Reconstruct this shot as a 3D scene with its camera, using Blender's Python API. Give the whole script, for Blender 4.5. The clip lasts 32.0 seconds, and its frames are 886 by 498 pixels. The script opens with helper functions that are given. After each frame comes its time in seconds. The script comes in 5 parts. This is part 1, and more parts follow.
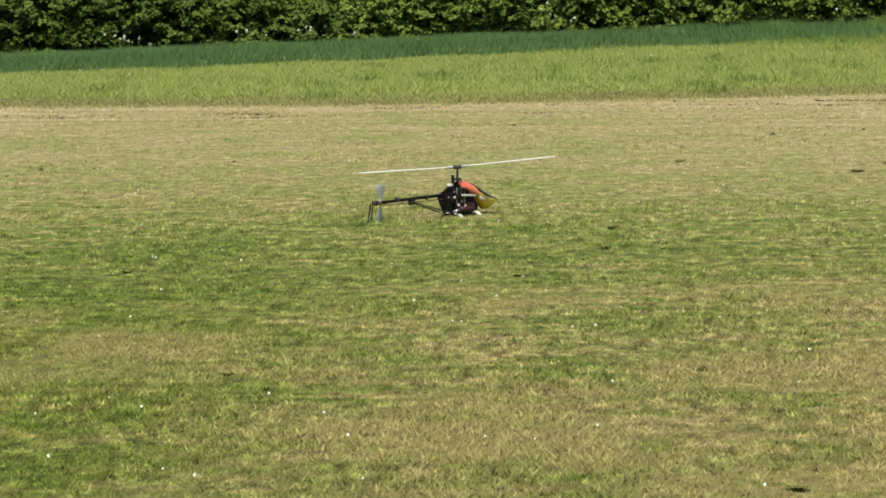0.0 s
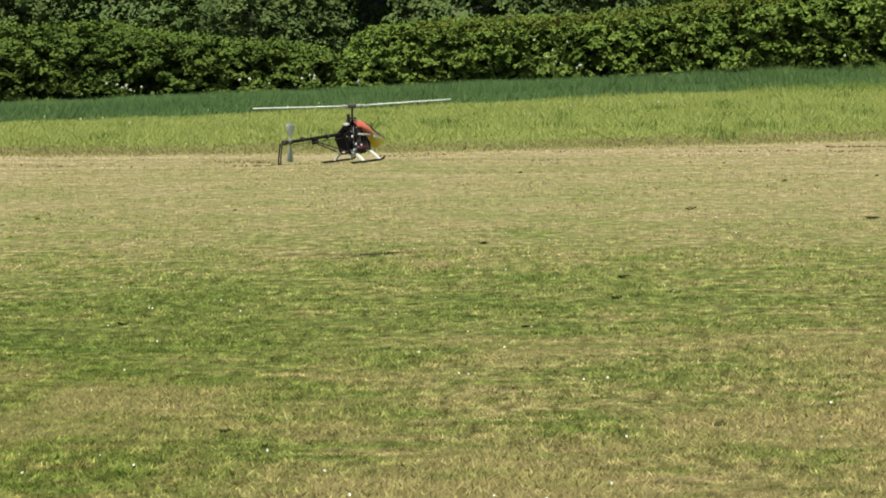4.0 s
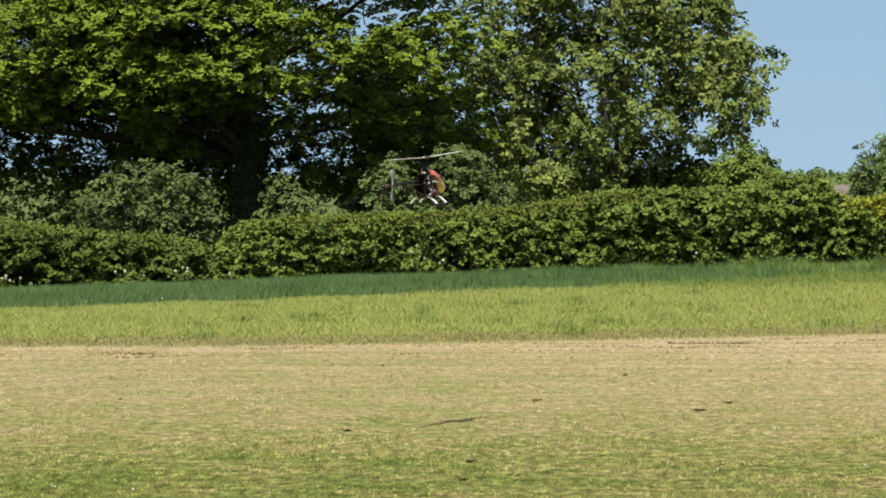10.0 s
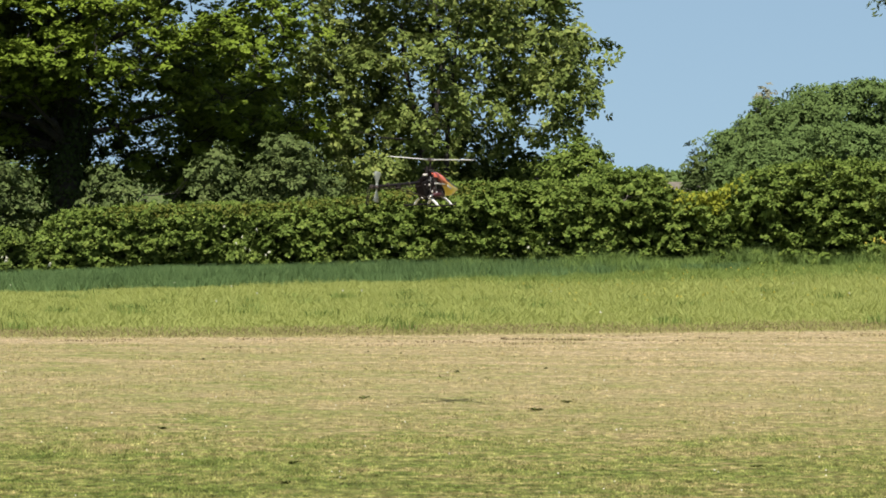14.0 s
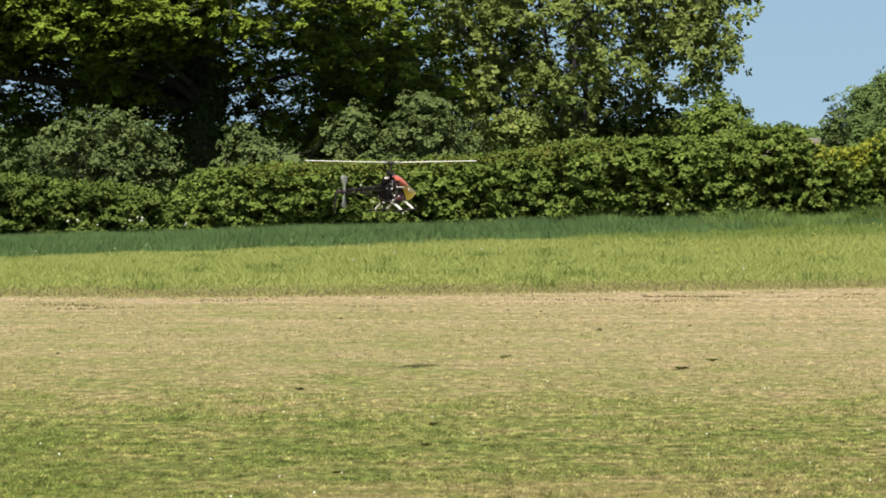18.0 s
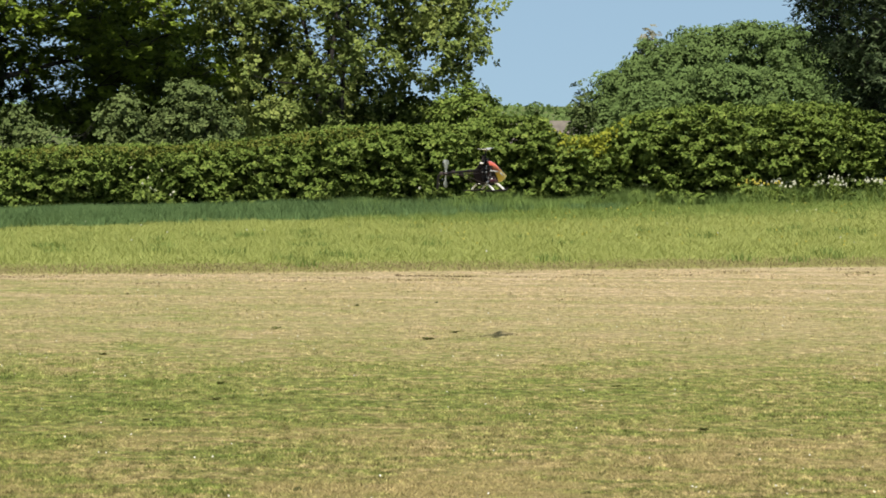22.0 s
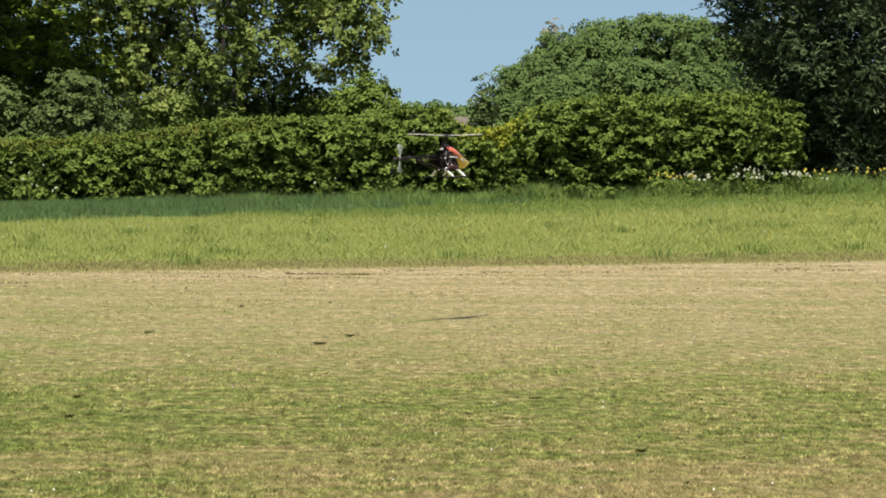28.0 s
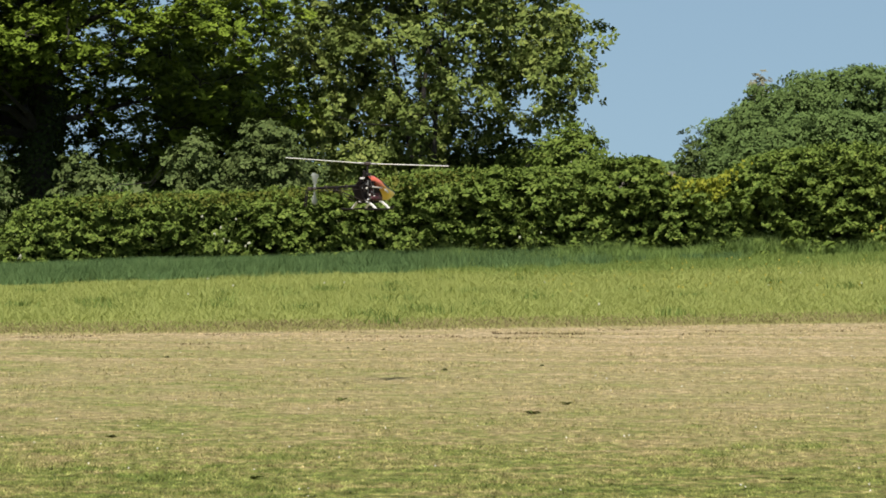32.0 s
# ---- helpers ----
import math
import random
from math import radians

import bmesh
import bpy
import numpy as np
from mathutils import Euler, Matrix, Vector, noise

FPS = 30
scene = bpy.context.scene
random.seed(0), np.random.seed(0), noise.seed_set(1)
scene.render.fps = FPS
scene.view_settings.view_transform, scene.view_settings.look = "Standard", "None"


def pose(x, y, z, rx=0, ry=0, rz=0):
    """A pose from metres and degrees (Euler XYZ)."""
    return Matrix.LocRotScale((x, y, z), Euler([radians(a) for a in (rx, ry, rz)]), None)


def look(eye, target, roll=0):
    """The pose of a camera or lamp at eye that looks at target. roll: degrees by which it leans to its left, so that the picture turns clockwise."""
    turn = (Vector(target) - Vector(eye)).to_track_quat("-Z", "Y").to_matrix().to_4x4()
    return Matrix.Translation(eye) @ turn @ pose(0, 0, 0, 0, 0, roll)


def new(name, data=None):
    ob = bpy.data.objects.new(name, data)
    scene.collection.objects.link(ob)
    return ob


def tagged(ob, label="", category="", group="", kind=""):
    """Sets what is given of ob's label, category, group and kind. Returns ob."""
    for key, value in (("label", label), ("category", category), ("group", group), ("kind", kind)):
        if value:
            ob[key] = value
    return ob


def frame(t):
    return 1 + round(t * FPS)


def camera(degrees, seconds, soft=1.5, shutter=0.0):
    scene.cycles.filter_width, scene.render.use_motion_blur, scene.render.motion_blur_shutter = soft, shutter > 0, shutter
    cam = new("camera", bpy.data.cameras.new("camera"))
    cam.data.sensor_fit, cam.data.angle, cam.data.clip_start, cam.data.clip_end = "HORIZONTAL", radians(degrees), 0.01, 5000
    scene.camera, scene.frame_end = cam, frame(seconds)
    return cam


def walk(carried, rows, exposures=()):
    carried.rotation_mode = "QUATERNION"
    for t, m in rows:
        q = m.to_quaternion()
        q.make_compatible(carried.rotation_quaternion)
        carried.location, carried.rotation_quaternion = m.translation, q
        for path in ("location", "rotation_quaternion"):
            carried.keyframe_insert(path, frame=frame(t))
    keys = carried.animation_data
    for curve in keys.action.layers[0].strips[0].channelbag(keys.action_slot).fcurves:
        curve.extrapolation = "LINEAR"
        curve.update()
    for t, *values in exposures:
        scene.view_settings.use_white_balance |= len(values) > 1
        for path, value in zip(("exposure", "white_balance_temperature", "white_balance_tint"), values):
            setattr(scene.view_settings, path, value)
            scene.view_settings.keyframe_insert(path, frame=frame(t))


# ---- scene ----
LENS = 11.196
cam = camera(LENS, 32.0, soft=1.7, shutter=0.2)
# seconds, eye x, y, z, pan, tilt and roll in degrees
PATH = [
    (0, -0.11, 1.55, 1.725, -3.660, -3.964, -0.45),
    (0.5, -0.10, 1.51, 1.727, -3.624, -3.941, -0.44),
    (1, -0.10, 1.55, 1.725, -3.619, -3.869, -0.45),
    (1.5, -0.13, 2.06, 1.691, -3.553, -3.798, -0.45),
    (2, -0.13, 2.06, 1.690, -3.531, -3.780, -0.47),
    (2.5, -0.13, 2.08, 1.689, -3.536, -3.760, -0.42),
    (3, -0.14, 2.07, 1.689, -3.634, -3.539, -0.49),
    (3.5, -0.16, 2.28, 1.676, -3.756, -3.344, -0.60),
    (4, -0.16, 2.29, 1.675, -3.720, -3.335, -0.62),
    (4.5, -0.20, 2.98, 1.679, -3.861, -1.750, -0.74),
    (6.5, 0.50, -6.75, 2.127, -4.287, -1.039, -0.96),
    (7, 0.43, -5.80, 2.084, -4.270, -1.083, -0.89),
    (7.5, 0.41, -5.49, 2.070, -4.210, -1.063, -0.83),
    (8, 0.36, -5.29, 2.061, -3.939, -1.177, -0.71),
    (8.5, 0.32, -4.78, 2.043, -3.589, -1.145, -0.55),
    (9, 0.26, -4.65, 2.032, -2.971, -0.921, -0.34),
    (9.5, 0.13, -3.13, 1.962, -2.534, -0.903, -0.21),
    (10, 0.04, -0.98, 1.864, -2.016, -0.970, -0.14),
    (10.5, -0.00, 0.11, 1.815, -1.930, -1.112, -0.19),
    (11, -0.02, 0.81, 1.783, -1.685, -1.143, 0.06),
    (11.5, -0.02, 0.82, 1.783, -1.471, -1.116, 0.08),
    (12, -0.02, 0.78, 1.785, -1.200, -1.035, 0.27),
    (12.5, -0.02, 0.85, 1.787, -0.482, -0.957, 0.40),
    (13, 0.00, 0.88, 1.789, 0.027, -0.894, 0.43),
    (13.5, -0.00, 0.86, 1.787, 0.231, -0.943, 0.55),
    (15.5, -0.00, 1.16, 1.767, -0.473, -1.220, 0.20),
    (16, -0.01, 1.15, 1.767, -0.769, -1.249, 0.18),
    (16.5, -0.02, 1.12, 1.768, -1.070, -1.255, 0.14),
    (17, -0.02, 1.16, 1.766, -1.032, -1.407, 0.19),
    (17.5, -0.03, 1.32, 1.758, -1.362, -1.504, 0.15),
    (18, -0.04, 1.64, 1.745, -1.557, -1.550, 0.12),
    (18.5, -0.07, 1.92, 1.730, -2.184, -1.557, -0.03),
    (19, -0.08, 2.23, 1.715, -2.212, -1.676, -0.05),
    (19.5, -0.06, 1.68, 1.741, -2.220, -1.679, -0.10),
    (20, 0.02, -0.55, 1.846, -1.887, -1.694, 0.04),
    (20.5, 0.06, -2.67, 1.944, -1.352, -1.682, 0.23),
    (21, 0.01, -3.32, 1.972, -0.090, -1.748, 0.46),
    (21.5, -0.08, -3.50, 1.978, 1.148, -1.799, 0.61),
    (22, -0.13, -3.69, 1.985, 1.576, -1.844, 0.62),
    (22.5, -0.15, -4.48, 2.020, 1.875, -1.820, 0.42),
    (23, -0.21, -4.36, 2.014, 2.213, -1.783, 0.49),
    (23.5, -0.21, -4.44, 2.018, 2.465, -1.620, 0.53),
    (24, -0.22, -3.85, 1.989, 2.879, -1.629, 0.58),
    (24.5, -0.21, -3.58, 1.978, 3.018, -1.646, 0.65),
    (25, -0.16, -3.45, 1.973, 2.674, -1.585, 0.57),
    (25.5, -0.15, -3.26, 1.965, 2.627, -1.608, 0.62),
    (26, -0.12, -2.28, 1.922, 2.694, -1.666, 0.49),
    (26.5, -0.12, -2.23, 1.919, 2.784, -1.839, 0.52),
    (28.5, 0.07, 1.36, 1.759, 2.849, -1.800, 0.42),
    (29, 0.07, 1.74, 1.742, 2.175, -1.553, 0.13),
    (29.5, 0.10, 2.95, 1.687, 1.871, -1.214, 0.00),
    (30, 0.09, 4.29, 1.673, 1.206, -0.846, -0.22),
    (30.5, 0.04, 4.39, 1.668, 0.601, -0.818, -0.29),
    (31, 0.05, 4.64, 1.664, 0.585, -0.947, -0.03),
    (31.5, 0.04, 4.69, 1.658, 0.520, -0.964, 0.15),
    (32, 0.04, 4.44, 1.660, 0.305, -1.104, 0.27),
]


def aim(x, y, z, pan, tilt, roll):
    """The camera's pose at x, y, z, turned by pan to the right of +y, raised by tilt, and rolled."""
    p, e = radians(pan), radians(tilt)
    way = Vector((math.sin(p) * math.cos(e), math.cos(p) * math.cos(e), math.sin(e)))
    return look((x, y, z), Vector((x, y, z)) + 50 * way, roll)


walk(cam, [(row[0], aim(*row[1:])) for row in PATH], [(0, 0.66, 6500, 4), (4.5, 0.71, 6500, 4), (6.5, 0.87, 6500, 15), (25, 0.86, 6500, 15), (27, 0.82, 6500, 14), (30, 0.70, 6500, 12), (32, 0.70, 6500, 14)])

# ---- world and sun ----
SUN_EL, SUN_AZ = 58.0, 189.0          # azimuth clockwise from +y: behind the camera, a little to its left
world = bpy.data.worlds.new("sky")
scene.world = world
world.use_nodes = True
wn = world.node_tree.nodes
sky = wn.new("ShaderNodeTexSky")
sky.sky_type, sky.sun_disc = "NISHITA", False
sky.sun_elevation, sky.sun_rotation = radians(SUN_EL), radians(SUN_AZ)
sky.air_density, sky.dust_density, sky.ozone_density = 1.0, 2.6, 1.2
# the clear blue above the haze reaches down to the skyline
lift, level, way_in = wn.new("ShaderNodeVectorMath"), wn.new("ShaderNodeVectorMath"), wn.new("ShaderNodeTexCoord")
lift.operation, level.operation = "ADD", "NORMALIZE"
lift.inputs[1].default_value = (0, 0, 0.20)
world.node_tree.links.new(way_in.outputs["Generated"], lift.inputs[0])
world.node_tree.links.new(lift.outputs[0], level.inputs[0])
world.node_tree.links.new(level.outputs[0], sky.inputs[0])
tone = wn.new("ShaderNodeVectorMath")
tone.operation = "MULTIPLY"
tone.inputs[1].default_value = (1.04, 1.10, 0.97)
world.node_tree.links.new(sky.outputs[0], tone.inputs[0])
world.node_tree.links.new(tone.outputs[0], wn["Background"].inputs[0])
wn["Background"].inputs[1].default_value = 0.085
sun_data = bpy.data.lights.new("sun", "SUN")
sun_data.energy, sun_data.angle, sun_data.color = 5.0, radians(0.53), (1.0, 0.94, 0.82)
sun_ob = new("sun", sun_data)
s_az, s_el = radians(SUN_AZ), radians(SUN_EL)
sun_ob.matrix_world = look((60 * math.sin(s_az) * math.cos(s_el), 60 * math.cos(s_az) * math.cos(s_el), 60 * math.sin(s_el)), (0, 0, 0))

# ---- small tools ----
rng = np.random.default_rng(7)


def smooth(a, b, v):
    t = np.clip((v - a) / (b - a), 0, 1)
    return t * t * (3 - 2 * t)


def ground_z(x, y):
    """Level by the camera; past the mown strip it dips a little and tilts up to one side; a shallow valley lies beyond the trees."""
    return smooth(47, 86, y) * (0.035 * np.clip(x, -30, 30) - 0.25) - 4.0 * smooth(108, 160, y) * (1 - smooth(230, 420, y))


def mow_edge(x):
    return 47.5 + 0.52 * np.maximum(x + 3.4, 0)


def crop_edge(x):
    return np.interp(x, [-16, -12, -8, -4, 0, 3, 6], [74.0, 76.5, 79.2, 80.6, 82.0, 83.2, 84.6])


def raw_mesh(name, verts, faces, material, smooth_shade=False, mats=None, face_mat=None):
    """A mesh from arrays: verts (n, 3), faces (m, k) or a list of such arrays."""
    me = bpy.data.meshes.new(name)
    groups = faces if isinstance(faces, list) else [faces]
    groups = [np.asarray(g, dtype=np.int32) for g in groups if len(g)]
    loops = np.concatenate([g.ravel() for g in groups])
    sizes = np.concatenate([np.full(len(g), g.shape[1], np.int32) for g in groups])
    starts = np.concatenate([[0], np.cumsum(sizes)[:-1]]).astype(np.int32)
    me.vertices.add(len(verts))
    me.vertices.foreach_set("co", np.asarray(verts, np.float32).ravel())
    me.loops.add(len(loops))
    me.loops.foreach_set("vertex_index", loops)
    me.polygons.add(len(sizes))
    me.polygons.foreach_set("loop_start", starts)
    me.polygons.foreach_set("loop_total", sizes)
    if smooth_shade:
        me.polygons.foreach_set("use_smooth", np.ones(len(sizes), bool))
    for m in (mats or [material]):
        me.materials.append(m)
    if face_mat is not None:
        me.polygons.foreach_set("material_index", np.asarray(face_mat, np.int32))
    me.update()
    me.validate()
    return me


def part(name, data, parent=None, label="", m=None):
    """Links a mesh as one object, under a thing or a part."""
    ob = new(name, data)
    if parent is not None:
        ob.parent = parent
    if m is not None:
        ob.matrix_basis = m
    if label:
        ob["label"] = label
    return ob


def bm_mesh(name, bm, material, smooth_shade=True):
    me = bpy.data.meshes.new(name)
    bmesh.ops.recalc_face_normals(bm, faces=bm.faces)
    bm.to_mesh(me)
    bm.free()
    me.materials.append(material)
    if smooth_shade:
        me.polygons.foreach_set("use_smooth", np.ones(len(me.polygons), bool))
    return me


def box_bm(size, at=(0, 0, 0), bevel=0.0, bm=None, turn=None):
    made = bm is None
    bm = bm or bmesh.new()
    m = Matrix.Translation(at) @ (turn or Matrix.Identity(4)) @ Matrix.Diagonal((*size, 1))
    got = bmesh.ops.create_cube(bm, size=1, matrix=m)
    if bevel:
        edges = list({e for v in got["verts"] for e in v.link_edges})
        bmesh.ops.bevel(bm, geom=edges, offset=bevel, segments=2, affect="EDGES", profile=0.5)
    return bm


def tube_arrays(path, radii, sides=7, base=0):
    """Verts and quads of a tapered tube along a path, closed by its last thin end."""
    path, radii = np.asarray(path, float), np.asarray(radii, float)
    d = np.gradient(path, axis=0)
    d /= np.linalg.norm(d, axis=1)[:, None] + 1e-9
    ref = np.where(np.abs(d[:, 2:3]) < 0.9, [[0, 0, 1.0]], [[1.0, 0, 0]])
    a = np.cross(d, ref)
    a /= np.linalg.norm(a, axis=1)[:, None] + 1e-9
    b = np.cross(d, a)
    ang = np.linspace(0, 2 * np.pi, sides, endpoint=False)
    ring = path[:, None] + radii[:, None, None] * (np.cos(ang)[None, :, None] * a[:, None] + np.sin(ang)[None, :, None] * b[:, None])
    n = len(path)
    i, j = np.meshgrid(np.arange(n - 1), np.arange(sides), indexing="ij")
    k = (j + 1) % sides
    quads = np.stack([i * sides + j, i * sides + k, (i + 1) * sides + k, (i + 1) * sides + j], -1).reshape(-1, 4) + base
    return ring.reshape(-1, 3), quads


def tubes_mesh(name, runs, material, sides=7):
    verts, quads, base = [], [], 0
    for path, radii in runs:
        v, q = tube_arrays(path, radii, sides, base)
        verts.append(v)
        quads.append(q)
        base += len(v)
    return raw_mesh(name, np.concatenate(verts), np.concatenate(quads), material, True)


def unit(v):
    return v / (np.linalg.norm(v, axis=-1, keepdims=True) + 1e-9)


def leaf_arrays(centres, normals, length, width, fold=0.25):
    """One folded, pointed leaf (two triangles sharing a rib) at each centre, facing about its normal."""
    n = len(centres)
    spin = unit(rng.normal(size=(n, 3)))
    along = unit(np.cross(normals, spin))
    across = np.cross(normals, along)
    length = np.broadcast_to(length, (n,))[:, None]
    width = np.broadcast_to(width, (n,))[:, None]
    drop = normals * width * fold
    v = np.stack([centres - along * length / 2, centres + across * width / 2 - drop, centres + along * length / 2, centres - across * width / 2 - drop], 1)
    idx = np.arange(n)[:, None] * 4
    tris = np.concatenate([idx + [[0, 1, 2]], idx + [[0, 2, 3]]])
    return v.reshape(-1, 3), tris


def spray(centre, radii, count, up=0.5, shell=0.45, twig=6, spread=0.075, dome=0.75, lift=0.85, loose=0.2, frond=1.0):
    """Leaf places and facings in one ellipsoid clump, denser towards its skin and its top, gathered in small flat pads of leaves."""
    n = max(1, count // twig)
    d = unit(rng.normal(size=(n, 3)))
    low = d[:, 2] < -0.2
    d[low, 2] *= np.where(rng.random(low.sum()) < up, -1, 1)
    r = shell + (1 - shell) * rng.random(n) ** 0.6
    heart = np.asarray(centre) + d * r[:, None] * np.asarray(radii) * (1 + 0.18 * rng.normal(size=(n, 1)))
    front = unit(dome * d + 0.35 * rng.normal(size=(n, 3)) + [0, -0.15, lift])
    side = unit(np.cross(front, unit(rng.normal(size=(n, 3)))))
    other = np.cross(front, side)
    heart, front, side, other = (np.repeat(q, twig, 0) for q in (heart, front, side, other))
    m = len(heart)
    a, k = rng.random((m, 1)) * 2 * np.pi, spread * 1.5 * np.sqrt(rng.random((m, 1)))
    places = heart + side * frond * k * np.cos(a) + other / frond * k * np.sin(a) + front * (0.22 * spread * rng.normal(size=(m, 1)) - 0.25 * k)
    return places, unit(front + loose * rng.normal(size=(m, 3)))


def blades_arrays(x, y, height, width, lean=0.35, bend=True, lie=0.0):
    """Grass blades: a quad and a pointed tip each, laid over towards +y by lie."""
    n = len(x)
    z = ground_z(x, y)
    a = rng.random(n) * 2 * np.pi
    w = np.stack([np.cos(a), np.sin(a), np.zeros(n)], 1) * np.broadcast_to(width, (n,))[:, None] / 2
    off = rng.normal(size=(n, 2)) * lean + [0, lie]
    root = np.stack([x, y, z - 0.01], 1)
    h = np.broadcast_to(height, (n,))[:, None]
    dirn = np.concatenate([off, np.ones((n, 1))], 1)
    mid = root + h * 0.55 * np.concatenate([off * 0.5, np.ones((n, 1))], 1)
    tip = root + h * dirn * [[1, 1, 0.92]]
    if not bend:
        v = np.stack([root - w, root + w, tip], 1)
        return v.reshape(-1, 3), [np.arange(3 * n).reshape(-1, 3)]
    v = np.stack([root - w, root + w, mid + w * 0.8, mid - w * 0.8, tip], 1)
    i = np.arange(n)[:, None] * 5
    return v.reshape(-1, 3), [i + [[0, 1, 2, 3]], i + [[3, 2, 4]]]


# ---- materials ----
def material(name):
    m = bpy.data.materials.new(name)
    m.use_nodes = True
    nt = m.node_tree
    return m, nt.nodes, nt.links, nt.nodes["Principled BSDF"]


def ramp(nodes, stops, interpolation="LINEAR"):
    r = nodes.new("ShaderNodeValToRGB")
    r.color_ramp.interpolation = interpolation
    e = r.color_ramp.elements
    while len(e) < len(stops):
        e.new(0.5)
    for el, (pos, col) in zip(e, stops):
        el.position, el.color = pos, (*col, 1)
    return r


def noise_node(nodes, links, vec, scale, detail=3.0, rough=0.6):
    n = nodes.new("ShaderNodeTexNoise")
    n.inputs["Scale"].default_value, n.inputs["Detail"].default_value, n.inputs["Roughness"].default_value = scale, detail, rough
    if vec is not None:
        links.new(vec, n.inputs["Vector"])
    return n


def stretch(nodes, links, vec, scale):
    n = nodes.new("ShaderNodeMapping")
    n.inputs["Scale"].default_value = scale
    links.new(vec, n.inputs["Vector"])
    return n.outputs[0]


def calc(nodes, links, op, a, b=None, clamp=False):
    n = nodes.new("ShaderNodeMath")
    n.operation, n.use_clamp = op, clamp
    for k, v in enumerate((a, b)):
        if v is None:
            continue
        if isinstance(v, (int, float)):
            n.inputs[k].default_value = v
        else:
            links.new(v, n.inputs[k])
    return n.outputs[0]


def mix(nodes, links, fac, a, b, blend="MIX"):
    n = nodes.new("ShaderNodeMix")
    n.data_type, n.blend_type = "RGBA", blend
    for sock, v in ((n.inputs[0], fac), (n.inputs[6], a), (n.inputs[7], b)):
        if isinstance(v, (int, float)):
            sock.default_value = v
        elif isinstance(v, tuple):
            sock.default_value = (*v, 1)
        else:
            links.new(v, sock)
    return n.outputs[2]


def add_bump(nodes, links, bsdf, height, strength, distance):
    b = nodes.new("ShaderNodeBump")
    b.inputs["Strength"].default_value, b.inputs["Distance"].default_value = strength, distance
    links.new(height, b.inputs["Height"])
    links.new(b.outputs[0], bsdf.inputs["Normal"])


def plain(name, colour, rough=0.5, metal=0.0, grain=0.12, scale=60.0, coat=0.0, gloss=0.4):
    """Paint, plastic or metal with a fine uneven tone and relief."""
    m, nodes, links, bsdf = material(name)
    tc = nodes.new("ShaderNodeTexCoord")
    n = noise_node(nodes, links, tc.outputs["Object"], scale, 4)
    dark = tuple(c * (1 - grain) for c in colour)
    light = tuple(min(1, c * (1 + grain)) for c in colour)
    r = ramp(nodes, [(0.3, dark), (0.7, light)])
    links.new(n.outputs[0], r.inputs[0])
    links.new(r.outputs[0], bsdf.inputs["Base Color"])
    bsdf.inputs["Roughness"].default_value, bsdf.inputs["Metallic"].default_value = rough, metal
    bsdf.inputs["Coat Weight"].default_value = coat
    bsdf.inputs["Specular IOR Level"].default_value = gloss
    add_bump(nodes, links, bsdf, n.outputs[0], 0.15, 0.002)
    return m


